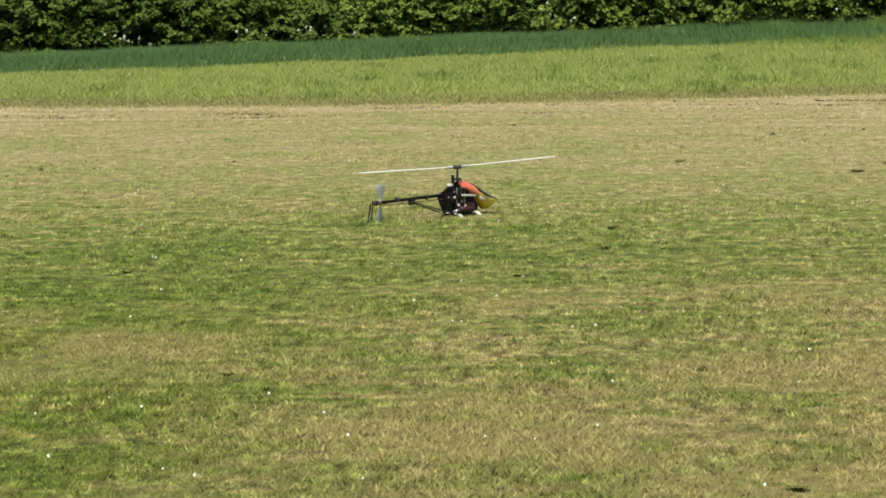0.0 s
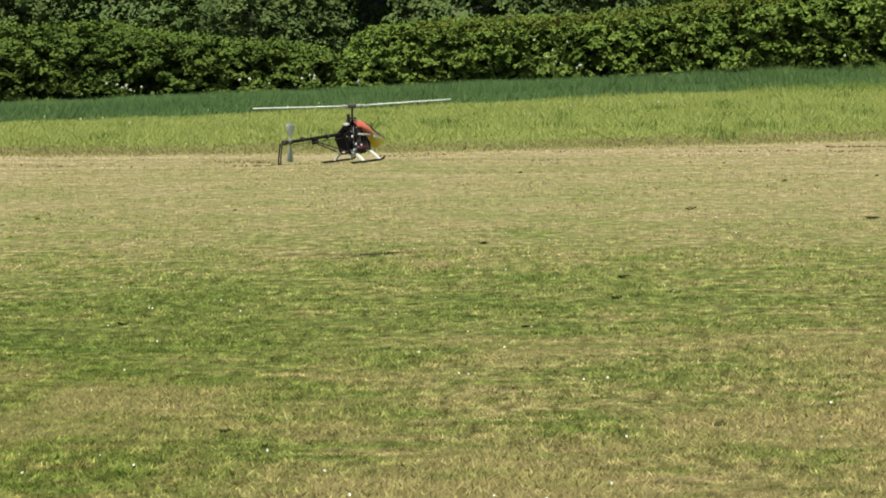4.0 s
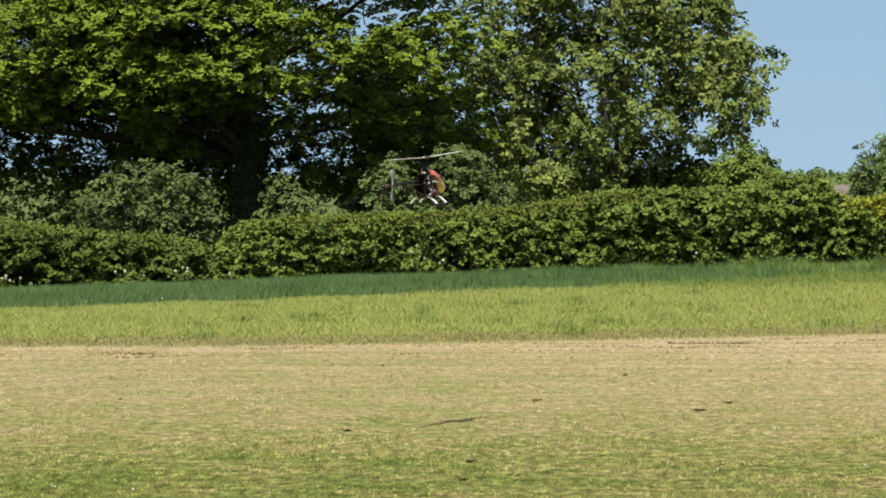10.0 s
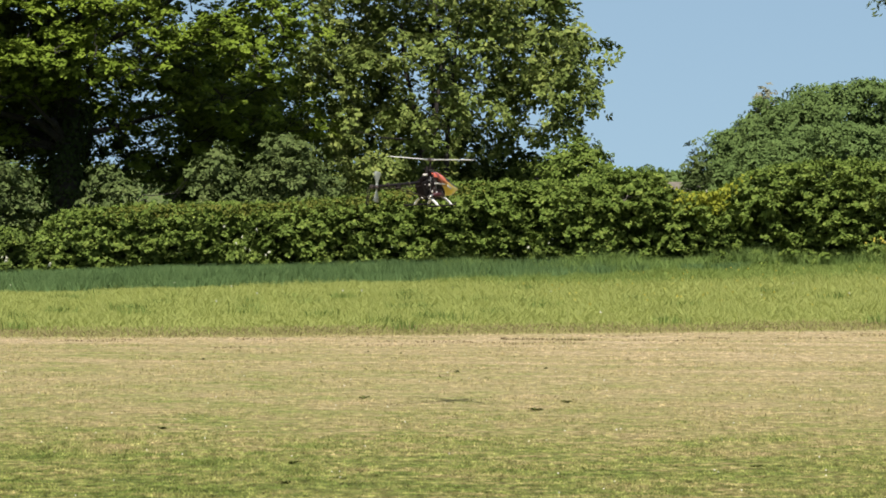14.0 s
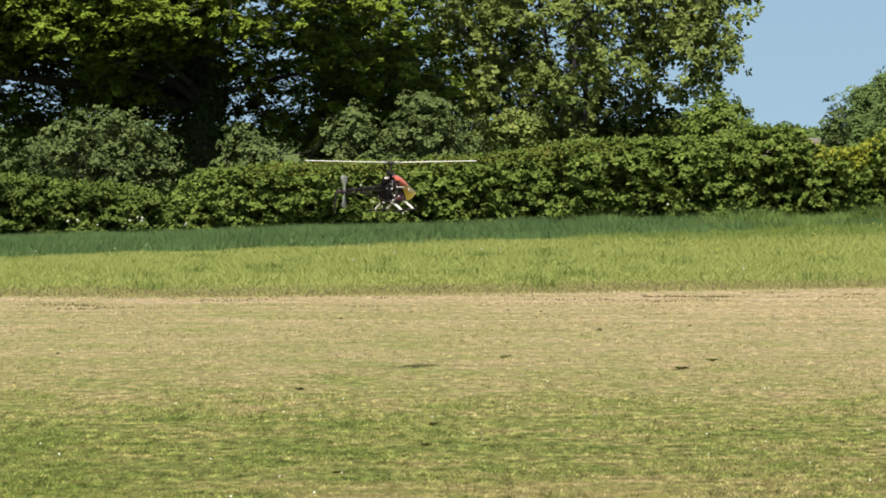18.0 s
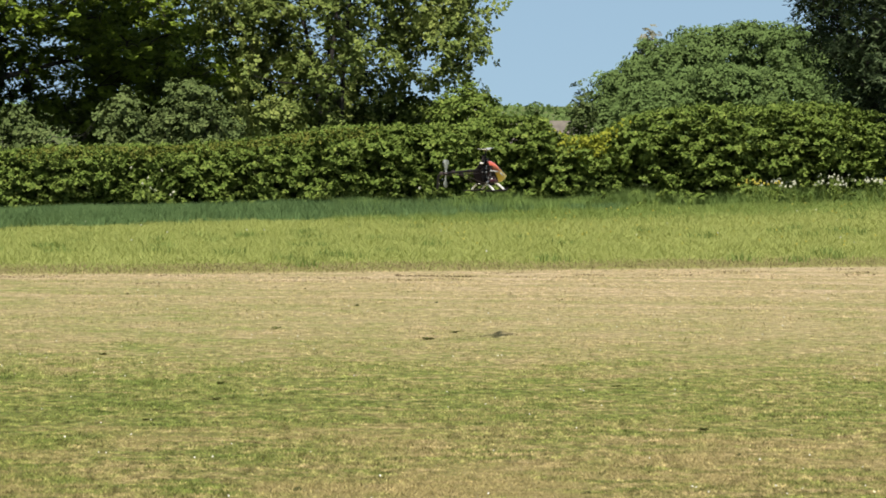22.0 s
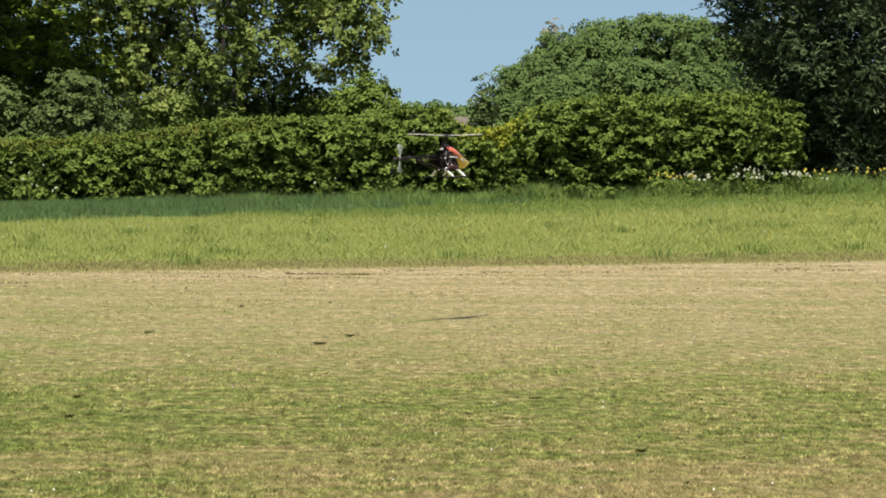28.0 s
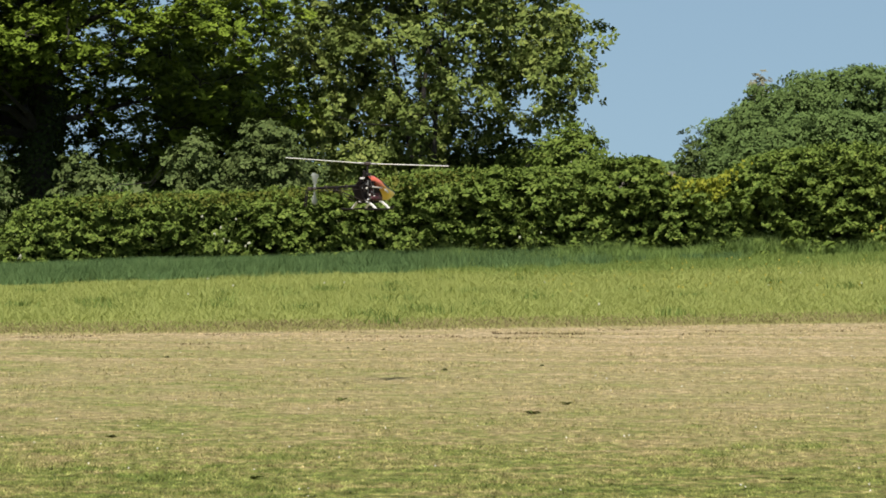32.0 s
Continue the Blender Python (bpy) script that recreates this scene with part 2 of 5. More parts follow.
def lawn_colour(nodes, links):
    """Turf colour by its place: dry straw bands across the field, greener bands between, and patches."""
    geo = nodes.new("ShaderNodeNewGeometry")
    pos = geo.outputs["Position"]
    sep = nodes.new("ShaderNodeSeparateXYZ")
    links.new(pos, sep.inputs[0])
    x, y = sep.outputs[0], sep.outputs[1]
    big = noise_node(nodes, links, stretch(nodes, links, pos, (0.22, 0.22, 0.2)), 1.0, 5, 0.65)
    mid = noise_node(nodes, links, stretch(nodes, links, pos, (1.1, 0.9, 1)), 1.0, 5, 0.7)
    streak = noise_node(nodes, links, stretch(nodes, links, pos, (3.2, 4.2, 0.5)), 1.0, 6, 0.75)
    # dryness along the field, warped by the large noise
    w = calc(nodes, links, "ADD", y, calc(nodes, links, "MULTIPLY", calc(nodes, links, "SUBTRACT", big.outputs[0], 0.5), 4.5))
    w = calc(nodes, links, "ADD", w, calc(nodes, links, "MULTIPLY", x, -0.25))
    t = calc(nodes, links, "DIVIDE", calc(nodes, links, "SUBTRACT", w, 12.0), 40.0, True)
    g = lambda v: (v, v, v)
    dry = ramp(nodes, [(0.0, g(0.36)), (0.10, g(0.44)), (0.19, g(0.46)), (0.265, g(0.43)), (0.30, g(0.27)), (0.395, g(0.27)), (0.44, g(0.36)), (0.50, g(0.47)), (0.56, g(0.53)), (0.70, g(0.60)), (0.82, g(0.67)), (0.875, g(0.80))])
    links.new(t, dry.inputs[0])
    # the ground dries out towards +x
    dry_out = calc(nodes, links, "MULTIPLY", calc(nodes, links, "DIVIDE", calc(nodes, links, "ADD", x, 1.0), 2.5, True), 0.085)
    # the far strip lies more even
    even = calc(nodes, links, "DIVIDE", calc(nodes, links, "SUBTRACT", y, 27.0), 9.0, True)
    f = calc(nodes, links, "ADD", calc(nodes, links, "ADD", dry.outputs[0], dry_out), calc(nodes, links, "MULTIPLY", calc(nodes, links, "SUBTRACT", mid.outputs[0], 0.5), 1.15))
    f = calc(nodes, links, "ADD", f, calc(nodes, links, "MULTIPLY", calc(nodes, links, "SUBTRACT", streak.outputs[0], 0.5), calc(nodes, links, "SUBTRACT", 2.4, calc(nodes, links, "MULTIPLY", even, 1.1))))
    # mower swaths along the dry far strip
    swath = noise_node(nodes, links, stretch(nodes, links, pos, (0.10, 1.5, 0.1)), 1.0, 3, 0.6)
    rows = calc(nodes, links, "DIVIDE", calc(nodes, links, "SUBTRACT", y, 34.0), 10.0, True)
    f = calc(nodes, links, "ADD", f, calc(nodes, links, "MULTIPLY", calc(nodes, links, "MULTIPLY", calc(nodes, links, "SUBTRACT", swath.outputs[0], 0.5), rows), 1.3))
    # the nearer turf is greener and mossier on one side
    lee = calc(nodes, links, "DIVIDE", calc(nodes, links, "SUBTRACT", -1.3, x), 1.6, True)
    lee = calc(nodes, links, "MULTIPLY", lee, calc(nodes, links, "DIVIDE", calc(nodes, links, "SUBTRACT", 29.0, w), 7.0, True))
    f = calc(nodes, links, "SUBTRACT", f, calc(nodes, links, "MULTIPLY", lee, 0.16))
    cols = ramp(nodes, [(0.0, (0.098, 0.137, 0.034)), (0.3, (0.169, 0.194, 0.062)), (0.6, (0.246, 0.220, 0.108)), (0.85, (0.298, 0.248, 0.142)), (1.0, (0.342, 0.280, 0.178))])
    links.new(f, cols.inputs[0])
    # brown thatch between the tufts, pale clippings on them
    thatch = noise_node(nodes, links, stretch(nodes, links, pos, (11.0, 4.5, 0.5)), 1.0, 4, 0.8)
    tr = ramp(nodes, [(0.34, (0.30, 0.30, 0.21)), (0.45, (0.76, 0.76, 0.68)), (0.54, (1.12, 1.11, 1.09)), (0.63, (1.85, 1.79, 1.79))])
    links.new(thatch.outputs[0], tr.inputs[0])
    colour = mix(nodes, links, calc(nodes, links, "SUBTRACT", 1.0, calc(nodes, links, "MULTIPLY", even, 0.45)), cols.outputs[0], tr.outputs[0], "MULTIPLY")
    # the nearer turf is browner, with shade among its blades put into the colour
    near_shade = calc(nodes, links, "DIVIDE", calc(nodes, links, "SUBTRACT", w, 15.0), 15.0, True)
    colour = mix(nodes, links, 1.0, colour, mix(nodes, links, near_shade, (0.80, 0.81, 0.72), (1.0, 1.0, 1.0)), "MULTIPLY")
    colour = mix(nodes, links, lee, colour, mix(nodes, links, 1.0, colour, (0.84, 0.90, 0.68), "MULTIPLY"))
    # dead brown thatch in patches of the nearer turf
    patch = noise_node(nodes, links, stretch(nodes, links, pos, (0.55, 0.40, 0.3)), 1.0, 5, 0.7)
    bare = ramp(nodes, [(0.47, g(0.0)), (0.60, g(0.75))])
    links.new(patch.outputs[0], bare.inputs[0])
    near = ramp(nodes, [(0.0, g(0.8)), (0.17, g(1.0)), (0.25, g(0.8)), (0.31, g(0.15)), (0.42, g(0.0))])
    links.new(t, near.inputs[0])
    colour = mix(nodes, links, calc(nodes, links, "MULTIPLY", bare.outputs[0], near.outputs[0]), colour, mix(nodes, links, thatch.outputs[0], (0.175, 0.146, 0.060), (0.330, 0.275, 0.140)))
    return pos, x, y, colour, streak.outputs[0], mid.outputs[0]


def ground_material():
    m, nodes, links, bsdf = material("turf_and_field_soil")
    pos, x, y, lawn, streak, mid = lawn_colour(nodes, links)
    # past the mown edge the ground under the tall grass, and the bare verge along it
    edge = calc(nodes, links, "ADD", calc(nodes, links, "MULTIPLY", calc(nodes, links, "MAXIMUM", calc(nodes, links, "ADD", x, 3.4), 0.0), 0.52), 47.5)
    beyond = calc(nodes, links, "SUBTRACT", y, edge)
    past = calc(nodes, links, "DIVIDE", calc(nodes, links, "ADD", beyond, calc(nodes, links, "MULTIPLY", mid, 0.6)), 0.6, True)
    wild = mix(nodes, links, streak, (0.14, 0.15, 0.04), (0.22, 0.215, 0.07))
    # the soil and dead thatch under the blades, paler on the worn far strip
    worn = calc(nodes, links, "DIVIDE", calc(nodes, links, "SUBTRACT", y, 28.0), 9.0, True)
    base = mix(nodes, links, past, mix(nodes, links, 1.0, lawn, mix(nodes, links, worn, (0.76, 0.74, 0.66), (0.88, 0.88, 0.86)), "MULTIPLY"), wild)
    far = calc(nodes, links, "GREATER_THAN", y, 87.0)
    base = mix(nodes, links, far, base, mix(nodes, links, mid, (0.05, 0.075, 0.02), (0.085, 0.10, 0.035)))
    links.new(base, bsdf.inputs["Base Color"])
    bsdf.inputs["Roughness"].default_value = 0.95
    bsdf.inputs["Specular IOR Level"].default_value = 0.1
    fine = noise_node(nodes, links, pos, 38.0, 5, 0.7)
    h = calc(nodes, links, "ADD", fine.outputs[0], calc(nodes, links, "MULTIPLY", streak, 1.5))
    add_bump(nodes, links, bsdf, h, 0.7, 0.05)
    return m


def leafy(name, dark, mid, light, trans=0.35, patch=0.7, rough=0.55, patch_scale=0.9, gloss=0.25, each=0.45):
    """Leaves: a tone for each leaf, larger patches of tone over the plant, light through the blade."""
    m, nodes, links, bsdf = material(name)
    geo = nodes.new("ShaderNodeNewGeometry")
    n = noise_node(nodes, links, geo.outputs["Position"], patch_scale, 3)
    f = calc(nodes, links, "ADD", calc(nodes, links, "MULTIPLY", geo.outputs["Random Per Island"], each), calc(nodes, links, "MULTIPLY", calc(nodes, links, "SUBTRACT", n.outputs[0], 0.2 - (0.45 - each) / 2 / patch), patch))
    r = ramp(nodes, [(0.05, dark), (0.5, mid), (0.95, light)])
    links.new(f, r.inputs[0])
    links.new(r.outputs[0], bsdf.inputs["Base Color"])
    bsdf.inputs["Roughness"].default_value = rough + 0.1
    bsdf.inputs["Specular IOR Level"].default_value = gloss * 0.15
    tr = nodes.new("ShaderNodeBsdfTranslucent")
    links.new(mix(nodes, links, 0.5, r.outputs[0], (0.9, 1.0, 0.25), "MULTIPLY"), tr.inputs[0])
    ms = nodes.new("ShaderNodeMixShader")
    ms.inputs[0].default_value = trans
    links.new(bsdf.outputs[0], ms.inputs[1])
    links.new(tr.outputs[0], ms.inputs[2])
    links.new(ms.outputs[0], nodes["Material Output"].inputs[0])
    return m


def turf_blade_material():
    m, nodes, links, bsdf = material("short_turf_blades")
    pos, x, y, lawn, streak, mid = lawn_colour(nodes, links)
    geo = nodes.new("ShaderNodeNewGeometry")
    r = ramp(nodes, [(0.0, (0.80, 0.79, 0.70)), (0.3, (1.08, 1.08, 1.0)), (0.65, (1.48, 1.46, 1.38)), (1.0, (2.10, 2.04, 1.94))])
    links.new(geo.outputs["Random Per Island"], r.inputs[0])
    links.new(mix(nodes, links, 1.0, lawn, r.outputs[0], "MULTIPLY"), bsdf.inputs["Base Color"])
    bsdf.inputs["Roughness"].default_value = 0.8
    bsdf.inputs["Specular IOR Level"].default_value = 0.15
    tr = nodes.new("ShaderNodeBsdfTranslucent")
    links.new(lawn, tr.inputs[0])
    ms = nodes.new("ShaderNodeMixShader")
    ms.inputs[0].default_value = 0.55
    links.new(bsdf.outputs[0], ms.inputs[1])
    links.new(tr.outputs[0], ms.inputs[2])
    links.new(ms.outputs[0], nodes["Material Output"].inputs[0])
    return m


def bark(name, dark, light):
    m, nodes, links, bsdf = material(name)
    tc = nodes.new("ShaderNodeTexCoord")
    n = noise_node(nodes, links, stretch(nodes, links, tc.outputs["Object"], (9, 9, 1.5)), 1.0, 5, 0.7)
    r = ramp(nodes, [(0.3, dark), (0.7, light)])
    links.new(n.outputs[0], r.inputs[0])
    links.new(r.outputs[0], bsdf.inputs["Base Color"])
    bsdf.inputs["Roughness"].default_value = 0.95
    add_bump(nodes, links, bsdf, n.outputs[0], 0.9, 0.04)
    return m


M_GROUND = ground_material()
M_TURF = turf_blade_material()
M_MEADOW = leafy("tall_meadow_grass", (0.200, 0.236, 0.072), (0.248, 0.280, 0.092), (0.300, 0.322, 0.122), 0.40, 0.6, 0.7, 0.5, 0.1, 0.25)
M_SCAR = leafy("torn_brown_thatch", (0.045, 0.032, 0.018), (0.085, 0.060, 0.034), (0.15, 0.108, 0.062), 0.1, 0.6, 0.9, 0.6, 0.05)
M_FOOT = leafy("green_hedge_foot_grass", (0.090, 0.135, 0.034), (0.132, 0.182, 0.050), (0.195, 0.235, 0.076), 0.35, 0.8, 0.7, 0.5, 0.15, 0.3)
M_MARGIN = leafy("tall_margin_grass", (0.086, 0.138, 0.038), (0.128, 0.194, 0.056), (0.188, 0.250, 0.084), 0.35, 0.8, 0.7, 0.5, 0.15, 0.3)
M_GOLD = leafy("golden_hedge_leaves", (0.11, 0.13, 0.015), (0.18, 0.20, 0.024), (0.27, 0.27, 0.04), 0.3, 0.6, 0.5, 2.0, 0.3)
M_DRY = leafy("dry_verge_grass", (0.140, 0.118, 0.060), (0.190, 0.160, 0.086), (0.255, 0.212, 0.120), 0.3, 0.6, 0.8, 0.4, 0.1, 0.3)
M_WHEAT = leafy("young_wheat", (0.046, 0.086, 0.034), (0.088, 0.144, 0.055), (0.150, 0.212, 0.088), 0.32, 0.5, 0.6, 0.8, 0.08, 0.35)
# strong patches of tone: lit leaf pads and dark gaps put into the colour
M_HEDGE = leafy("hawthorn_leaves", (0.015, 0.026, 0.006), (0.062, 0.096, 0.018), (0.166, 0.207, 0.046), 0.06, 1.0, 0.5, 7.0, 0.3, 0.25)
# tree shade put into a darker copy of the leaf colour
M_SHADE_LEAF = leafy("shade_darkened_leaves", (0.016, 0.029, 0.008), (0.052, 0.079, 0.016), (0.130, 0.158, 0.033), 0.08, 0.8, 0.5, 2.4, 0.3, 0.25)
M_HEDGE_RED = leafy("bronze_hedge_shoots", (0.056, 0.073, 0.013), (0.100, 0.112, 0.022), (0.165, 0.158, 0.040), 0.3, 0.7, 0.5, 1.2, 0.3)
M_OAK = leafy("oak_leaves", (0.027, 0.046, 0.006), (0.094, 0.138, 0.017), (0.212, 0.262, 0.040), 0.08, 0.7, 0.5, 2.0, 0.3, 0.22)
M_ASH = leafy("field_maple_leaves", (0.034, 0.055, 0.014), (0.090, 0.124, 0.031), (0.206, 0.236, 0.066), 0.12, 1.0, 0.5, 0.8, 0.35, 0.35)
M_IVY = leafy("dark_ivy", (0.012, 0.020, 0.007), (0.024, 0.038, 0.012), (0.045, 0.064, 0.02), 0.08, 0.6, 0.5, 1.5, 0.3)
M_WILLOW = leafy("grey_sallow_leaves", (0.030, 0.047, 0.016), (0.064, 0.090, 0.030), (0.122, 0.148, 0.054), 0.1, 0.8, 0.6, 2.2, 0.2, 0.25)
# bluer and flatter in tone: distance haze is put into the leaf colour
M_WOOD = leafy("far_wood_leaves", (0.046, 0.076, 0.024), (0.070, 0.108, 0.034), (0.104, 0.142, 0.046), 0.12, 0.7, 0.6, 0.7, 0.2, 0.25)
M_PALE = leafy("pale_bare_twigs", (0.140, 0.142, 0.098), (0.190, 0.190, 0.134), (0.250, 0.246, 0.180), 0.2, 0.5, 0.8, 0.8, 0.1)
# lit flecks on dark hollows are put into the spray colour
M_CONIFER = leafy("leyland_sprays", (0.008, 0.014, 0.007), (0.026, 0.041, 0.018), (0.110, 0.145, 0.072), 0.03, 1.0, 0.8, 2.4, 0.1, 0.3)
M_YELLOW = leafy("yellow_flowers", (0.20, 0.185, 0.03), (0.28, 0.25, 0.045), (0.38, 0.33, 0.08), 0.3)
M_WHITE = leafy("white_umbels", (0.22, 0.245, 0.165), (0.30, 0.32, 0.24), (0.40, 0.41, 0.34), 0.3)
M_DAISY = leafy("daisy_petals", (0.42, 0.42, 0.37), (0.50, 0.50, 0.45), (0.60, 0.60, 0.55), 0.2)
# near-black bark: the shade of the crown hollows is put into its colour
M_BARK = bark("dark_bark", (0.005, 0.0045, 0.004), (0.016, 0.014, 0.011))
M_TWIG = bark("hedge_twigs", (0.016, 0.013, 0.009), (0.038, 0.030, 0.020))
M_SOIL = plain("dark_soil_and_rosettes", (0.040, 0.042, 0.016), 0.95, 0, 0.3, 30, 0, 0.05)
M_TILE = plain("grey_brown_roof_tiles", (0.085, 0.076, 0.062), 0.85, 0, 0.3, 3)
M_RENDER = plain("cream_render_wall", (0.409, 0.383, 0.330), 0.85, 0, 0.08, 2)

# ---- ground and crops ----
xs = np.concatenate([[-3000, -1200, -500, -200, -90, -50], np.arange(-36, 36.1, 1.5), [50, 90, 200, 500, 1200, 3000]])
ys = np.concatenate([[-1500, -400, -100, -40], np.arange(-12, 100.1, 2.0), np.arange(104, 260, 8.0), [290, 330, 380, 430, 600, 1200, 3000]])
gx, gy = np.meshgrid(xs, ys, indexing="ij")
gz = ground_z(gx, gy)
i, j = np.meshgrid(np.arange(len(xs) - 1), np.arange(len(ys) - 1), indexing="ij")
k = i * len(ys) + j
quads = np.stack([k, k + len(ys), k + len(ys) + 1, k + 1], -1).reshape(-1, 4)
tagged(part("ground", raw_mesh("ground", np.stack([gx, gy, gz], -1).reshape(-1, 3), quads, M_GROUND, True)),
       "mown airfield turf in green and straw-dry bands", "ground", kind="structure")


def field_points(n, y0, y1, lo=-0.215, hi=0.185, power=1.0):
    """Random places in the fan of ground that the shot covers, even by area or denser near."""
    u = rng.random(n)
    y = y0 + (y1 - y0) * u ** power
    x = y * (lo + (hi - lo) * rng.random(n)) + rng.normal(size=n) * 0.3
    return x, y


def scatter_turf():
    x, y = field_points(350000, 12.5, 51.0, power=1.1)
    xn, yn = field_points(270000, 12.5, 31.0)
    x, y = np.concatenate([x, xn]), np.concatenate([y, yn])
    keep = y < mow_edge(x) + 0.3
    x, y = x[keep], y[keep]
    # tufts: taller where the growth is patchy
    patch = np.sin(x * 3.1 + 1.3 * np.sin(y * 1.7)) * np.sin(y * 2.3 + 1.1 * np.sin(x * 2.1))
    tuft = (0.6 + 0.6 * rng.random(len(x))) * (1 + 0.25 * patch)
    # longer grass round the spot where the model stands
    ring = np.hypot((x + 1.85) / 0.75, (y - 29.1) / 0.9) < 1
    tuft = np.where(ring, tuft * 1.15, tuft)
    tuft = tuft * (1 + 0.15 * (1 - smooth(16, 26, y)))
    # mown stubble, most of it pressed flat
    flat = rng.random(len(x)) < 0.93
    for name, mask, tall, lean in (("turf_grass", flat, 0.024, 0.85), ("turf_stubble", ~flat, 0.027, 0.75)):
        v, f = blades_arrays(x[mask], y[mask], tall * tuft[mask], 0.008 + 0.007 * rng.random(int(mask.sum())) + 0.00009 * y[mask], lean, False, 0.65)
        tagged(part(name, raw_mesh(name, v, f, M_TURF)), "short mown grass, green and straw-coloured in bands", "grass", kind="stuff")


def scatter_meadow():
    x, y = field_points(420000, 46.0, 86.0, -0.23, 0.20)
    edge, crop = mow_edge(x), np.minimum(crop_edge(x), 84.6)
    keep = (y > edge + 1.9 + 0.9 * rng.normal(size=len(x))) & (y < crop + 0.6 * rng.normal(size=len(x)))
    x, y = x[keep], y[keep]
    rise = smooth(1.0, 6.0, y - mow_edge(x))
    clump = 1 + 0.35 * np.sin(x * 1.9 + np.sin(y * 0.9)) * np.sin(y * 0.8 + np.sin(x * 1.3))
    h = (0.04 + 0.055 * rise) * (0.55 + 0.75 * rng.random(len(x))) * clump
    w = 0.009 + 0.010 * rng.random(len(x))
    green = y > 76.0 + 0.25 * x + 2.2 * rng.normal(size=len(x)) + 12 * (1 - smooth(-3.5, 3.5, x))
    for name, mask, mat, label in (("meadow_grass", ~green, M_MEADOW, "rough uncut yellow-green grass beyond the mown edge"),
                                   ("hedge_foot_grass", green, M_FOOT, "deeper green tall grass along the hedge foot")):
        v, f = blades_arrays(x[mask], y[mask], h[mask] * (1.35 if mat is M_FOOT else 1.0), w[mask], 0.8, False)
        tagged(part(name, raw_mesh(name, v, f, mat)), label, "grass", kind="stuff")
    # the uncut margin stands tall against the hedge
    x, y = field_points(60000, 81.0, 85.0, 0.005, 0.165)
    keep = (y > 82.6 + 0.5 * rng.normal(size=len(x)) + 1.5 * (1 - smooth(3.0, 7.0, x))) & (y > crop_edge(x) - 0.3)
    x, y = x[keep], y[keep]
    h = (0.34 + 0.20 * rng.random(len(x))) * (0.85 + 0.2 * np.sin(x * 2.3 + np.sin(y))) * (0.55 + 0.45 * smooth(82.2, 84.2, y))
    v, f = blades_arrays(x, y, h, 0.014 + 0.010 * rng.random(len(x)), 0.45, False, 0.25)
    tagged(part("margin_grass", raw_mesh("margin_grass", v, f, M_MARGIN)), "tall uncut green grass against the hedge", "grass", kind="stuff")
    # scattered taller clumps
    cx, cy = field_points(75, 49.5, 74.0, -0.2, 0.18)
    keep = (cy > mow_edge(cx) + 0.3) & (cy < crop_edge(cx) - 1)
    cx, cy = np.repeat(cx[keep], 45), np.repeat(cy[keep], 45)
    cx, cy = cx + rng.normal(size=len(cx)) * 0.12, cy + rng.normal(size=len(cy)) * 0.12
    v, f = blades_arrays(cx, cy, 0.10 + 0.08 * rng.random(len(cx)), 0.014, 0.5)
    tagged(part("grass_tussocks", raw_mesh("grass_tussocks", v, f, M_FOOT)), "darker green grass tussocks in the rough strip", "grass", kind="stuff")
    x, y = field_points(150000, 46.0, 60.0, -0.23, 0.20)
    keep = np.abs(y - mow_edge(x) - 1.6) < 1.0 + 1.0 * rng.random(len(x))
    x, y = x[keep], y[keep]
    v, f = blades_arrays(x, y, 0.02 + 0.035 * rng.random(len(x)), 0.013, 0.7, False)
    tagged(part("dry_verge", raw_mesh("dry_verge", v, f, M_DRY)), "dry straw-brown verge along the mown edge", "grass", kind="stuff")


def scatter_wheat():
    x, y = field_points(260000, 72.0, 84.9, -0.22, 0.07)
    keep = y > crop_edge(x) + 0.5 * rng.normal(size=len(x)) + 0.7 * np.sin(x * 2.1 + np.sin(x * 5.3)) + 0.4 * np.sin(x * 7.7)
    x, y = x[keep], y[keep]
    h = 0.42 * (0.86 + 0.2 * rng.random(len(x)) + 0.07 * np.sin(x * 3.1 + np.sin(y * 1.3)) * np.sin(y * 0.9 + np.sin(x * 1.7))) * (0.5 + 0.5 * smooth(-0.3, 2.0, y - crop_edge(x)))
    v, f = blades_arrays(x, y, h, 0.018 + 0.012 * rng.random(len(x)), 0.45, False, 0.2)
    tagged(part("wheat_crop", raw_mesh("wheat_crop", v, f, M_WHEAT)), "dense blue-green young wheat in front of the hedge", "crop", kind="stuff")


def scatter_scars():
    """Torn, matted streaks where the mower turned along the edge: two plain ones, and faint ones beside them."""
    streaks = [(1.22, 48.12, 0.46, 240), (3.03, 48.92, 0.16, 80), (-3.4, 46.6, 0.3, 60)]
    for q in range(34):
        x = -9.5 + 18 * rng.random()
        streaks.append((x, mow_edge(x) - 0.5 - 2.6 * rng.random(), 0.12 + 0.4 * rng.random(), 45))
    xs_, ys_ = [], []
    for x, y, half, n in streaks:
        xs_.append(x + half * (2 * rng.random(n) - 1))
        ys_.append(y + 0.06 * rng.normal(size=n) + 0.05 * np.sin(3 * xs_[-1]))
    x, y = np.concatenate(xs_), np.concatenate(ys_)
    v, f = blades_arrays(x, y, 0.018 + 0.022 * rng.random(len(x)), 0.016, 0.8, False)
    tagged(part("mower_scars", raw_mesh("mower_scars", v, f, M_SCAR)), "torn brown streaks in the turf along the mown edge", "turf", kind="stuff")


scatter_turf()
scatter_scars()
scatter_meadow()
scatter_wheat()

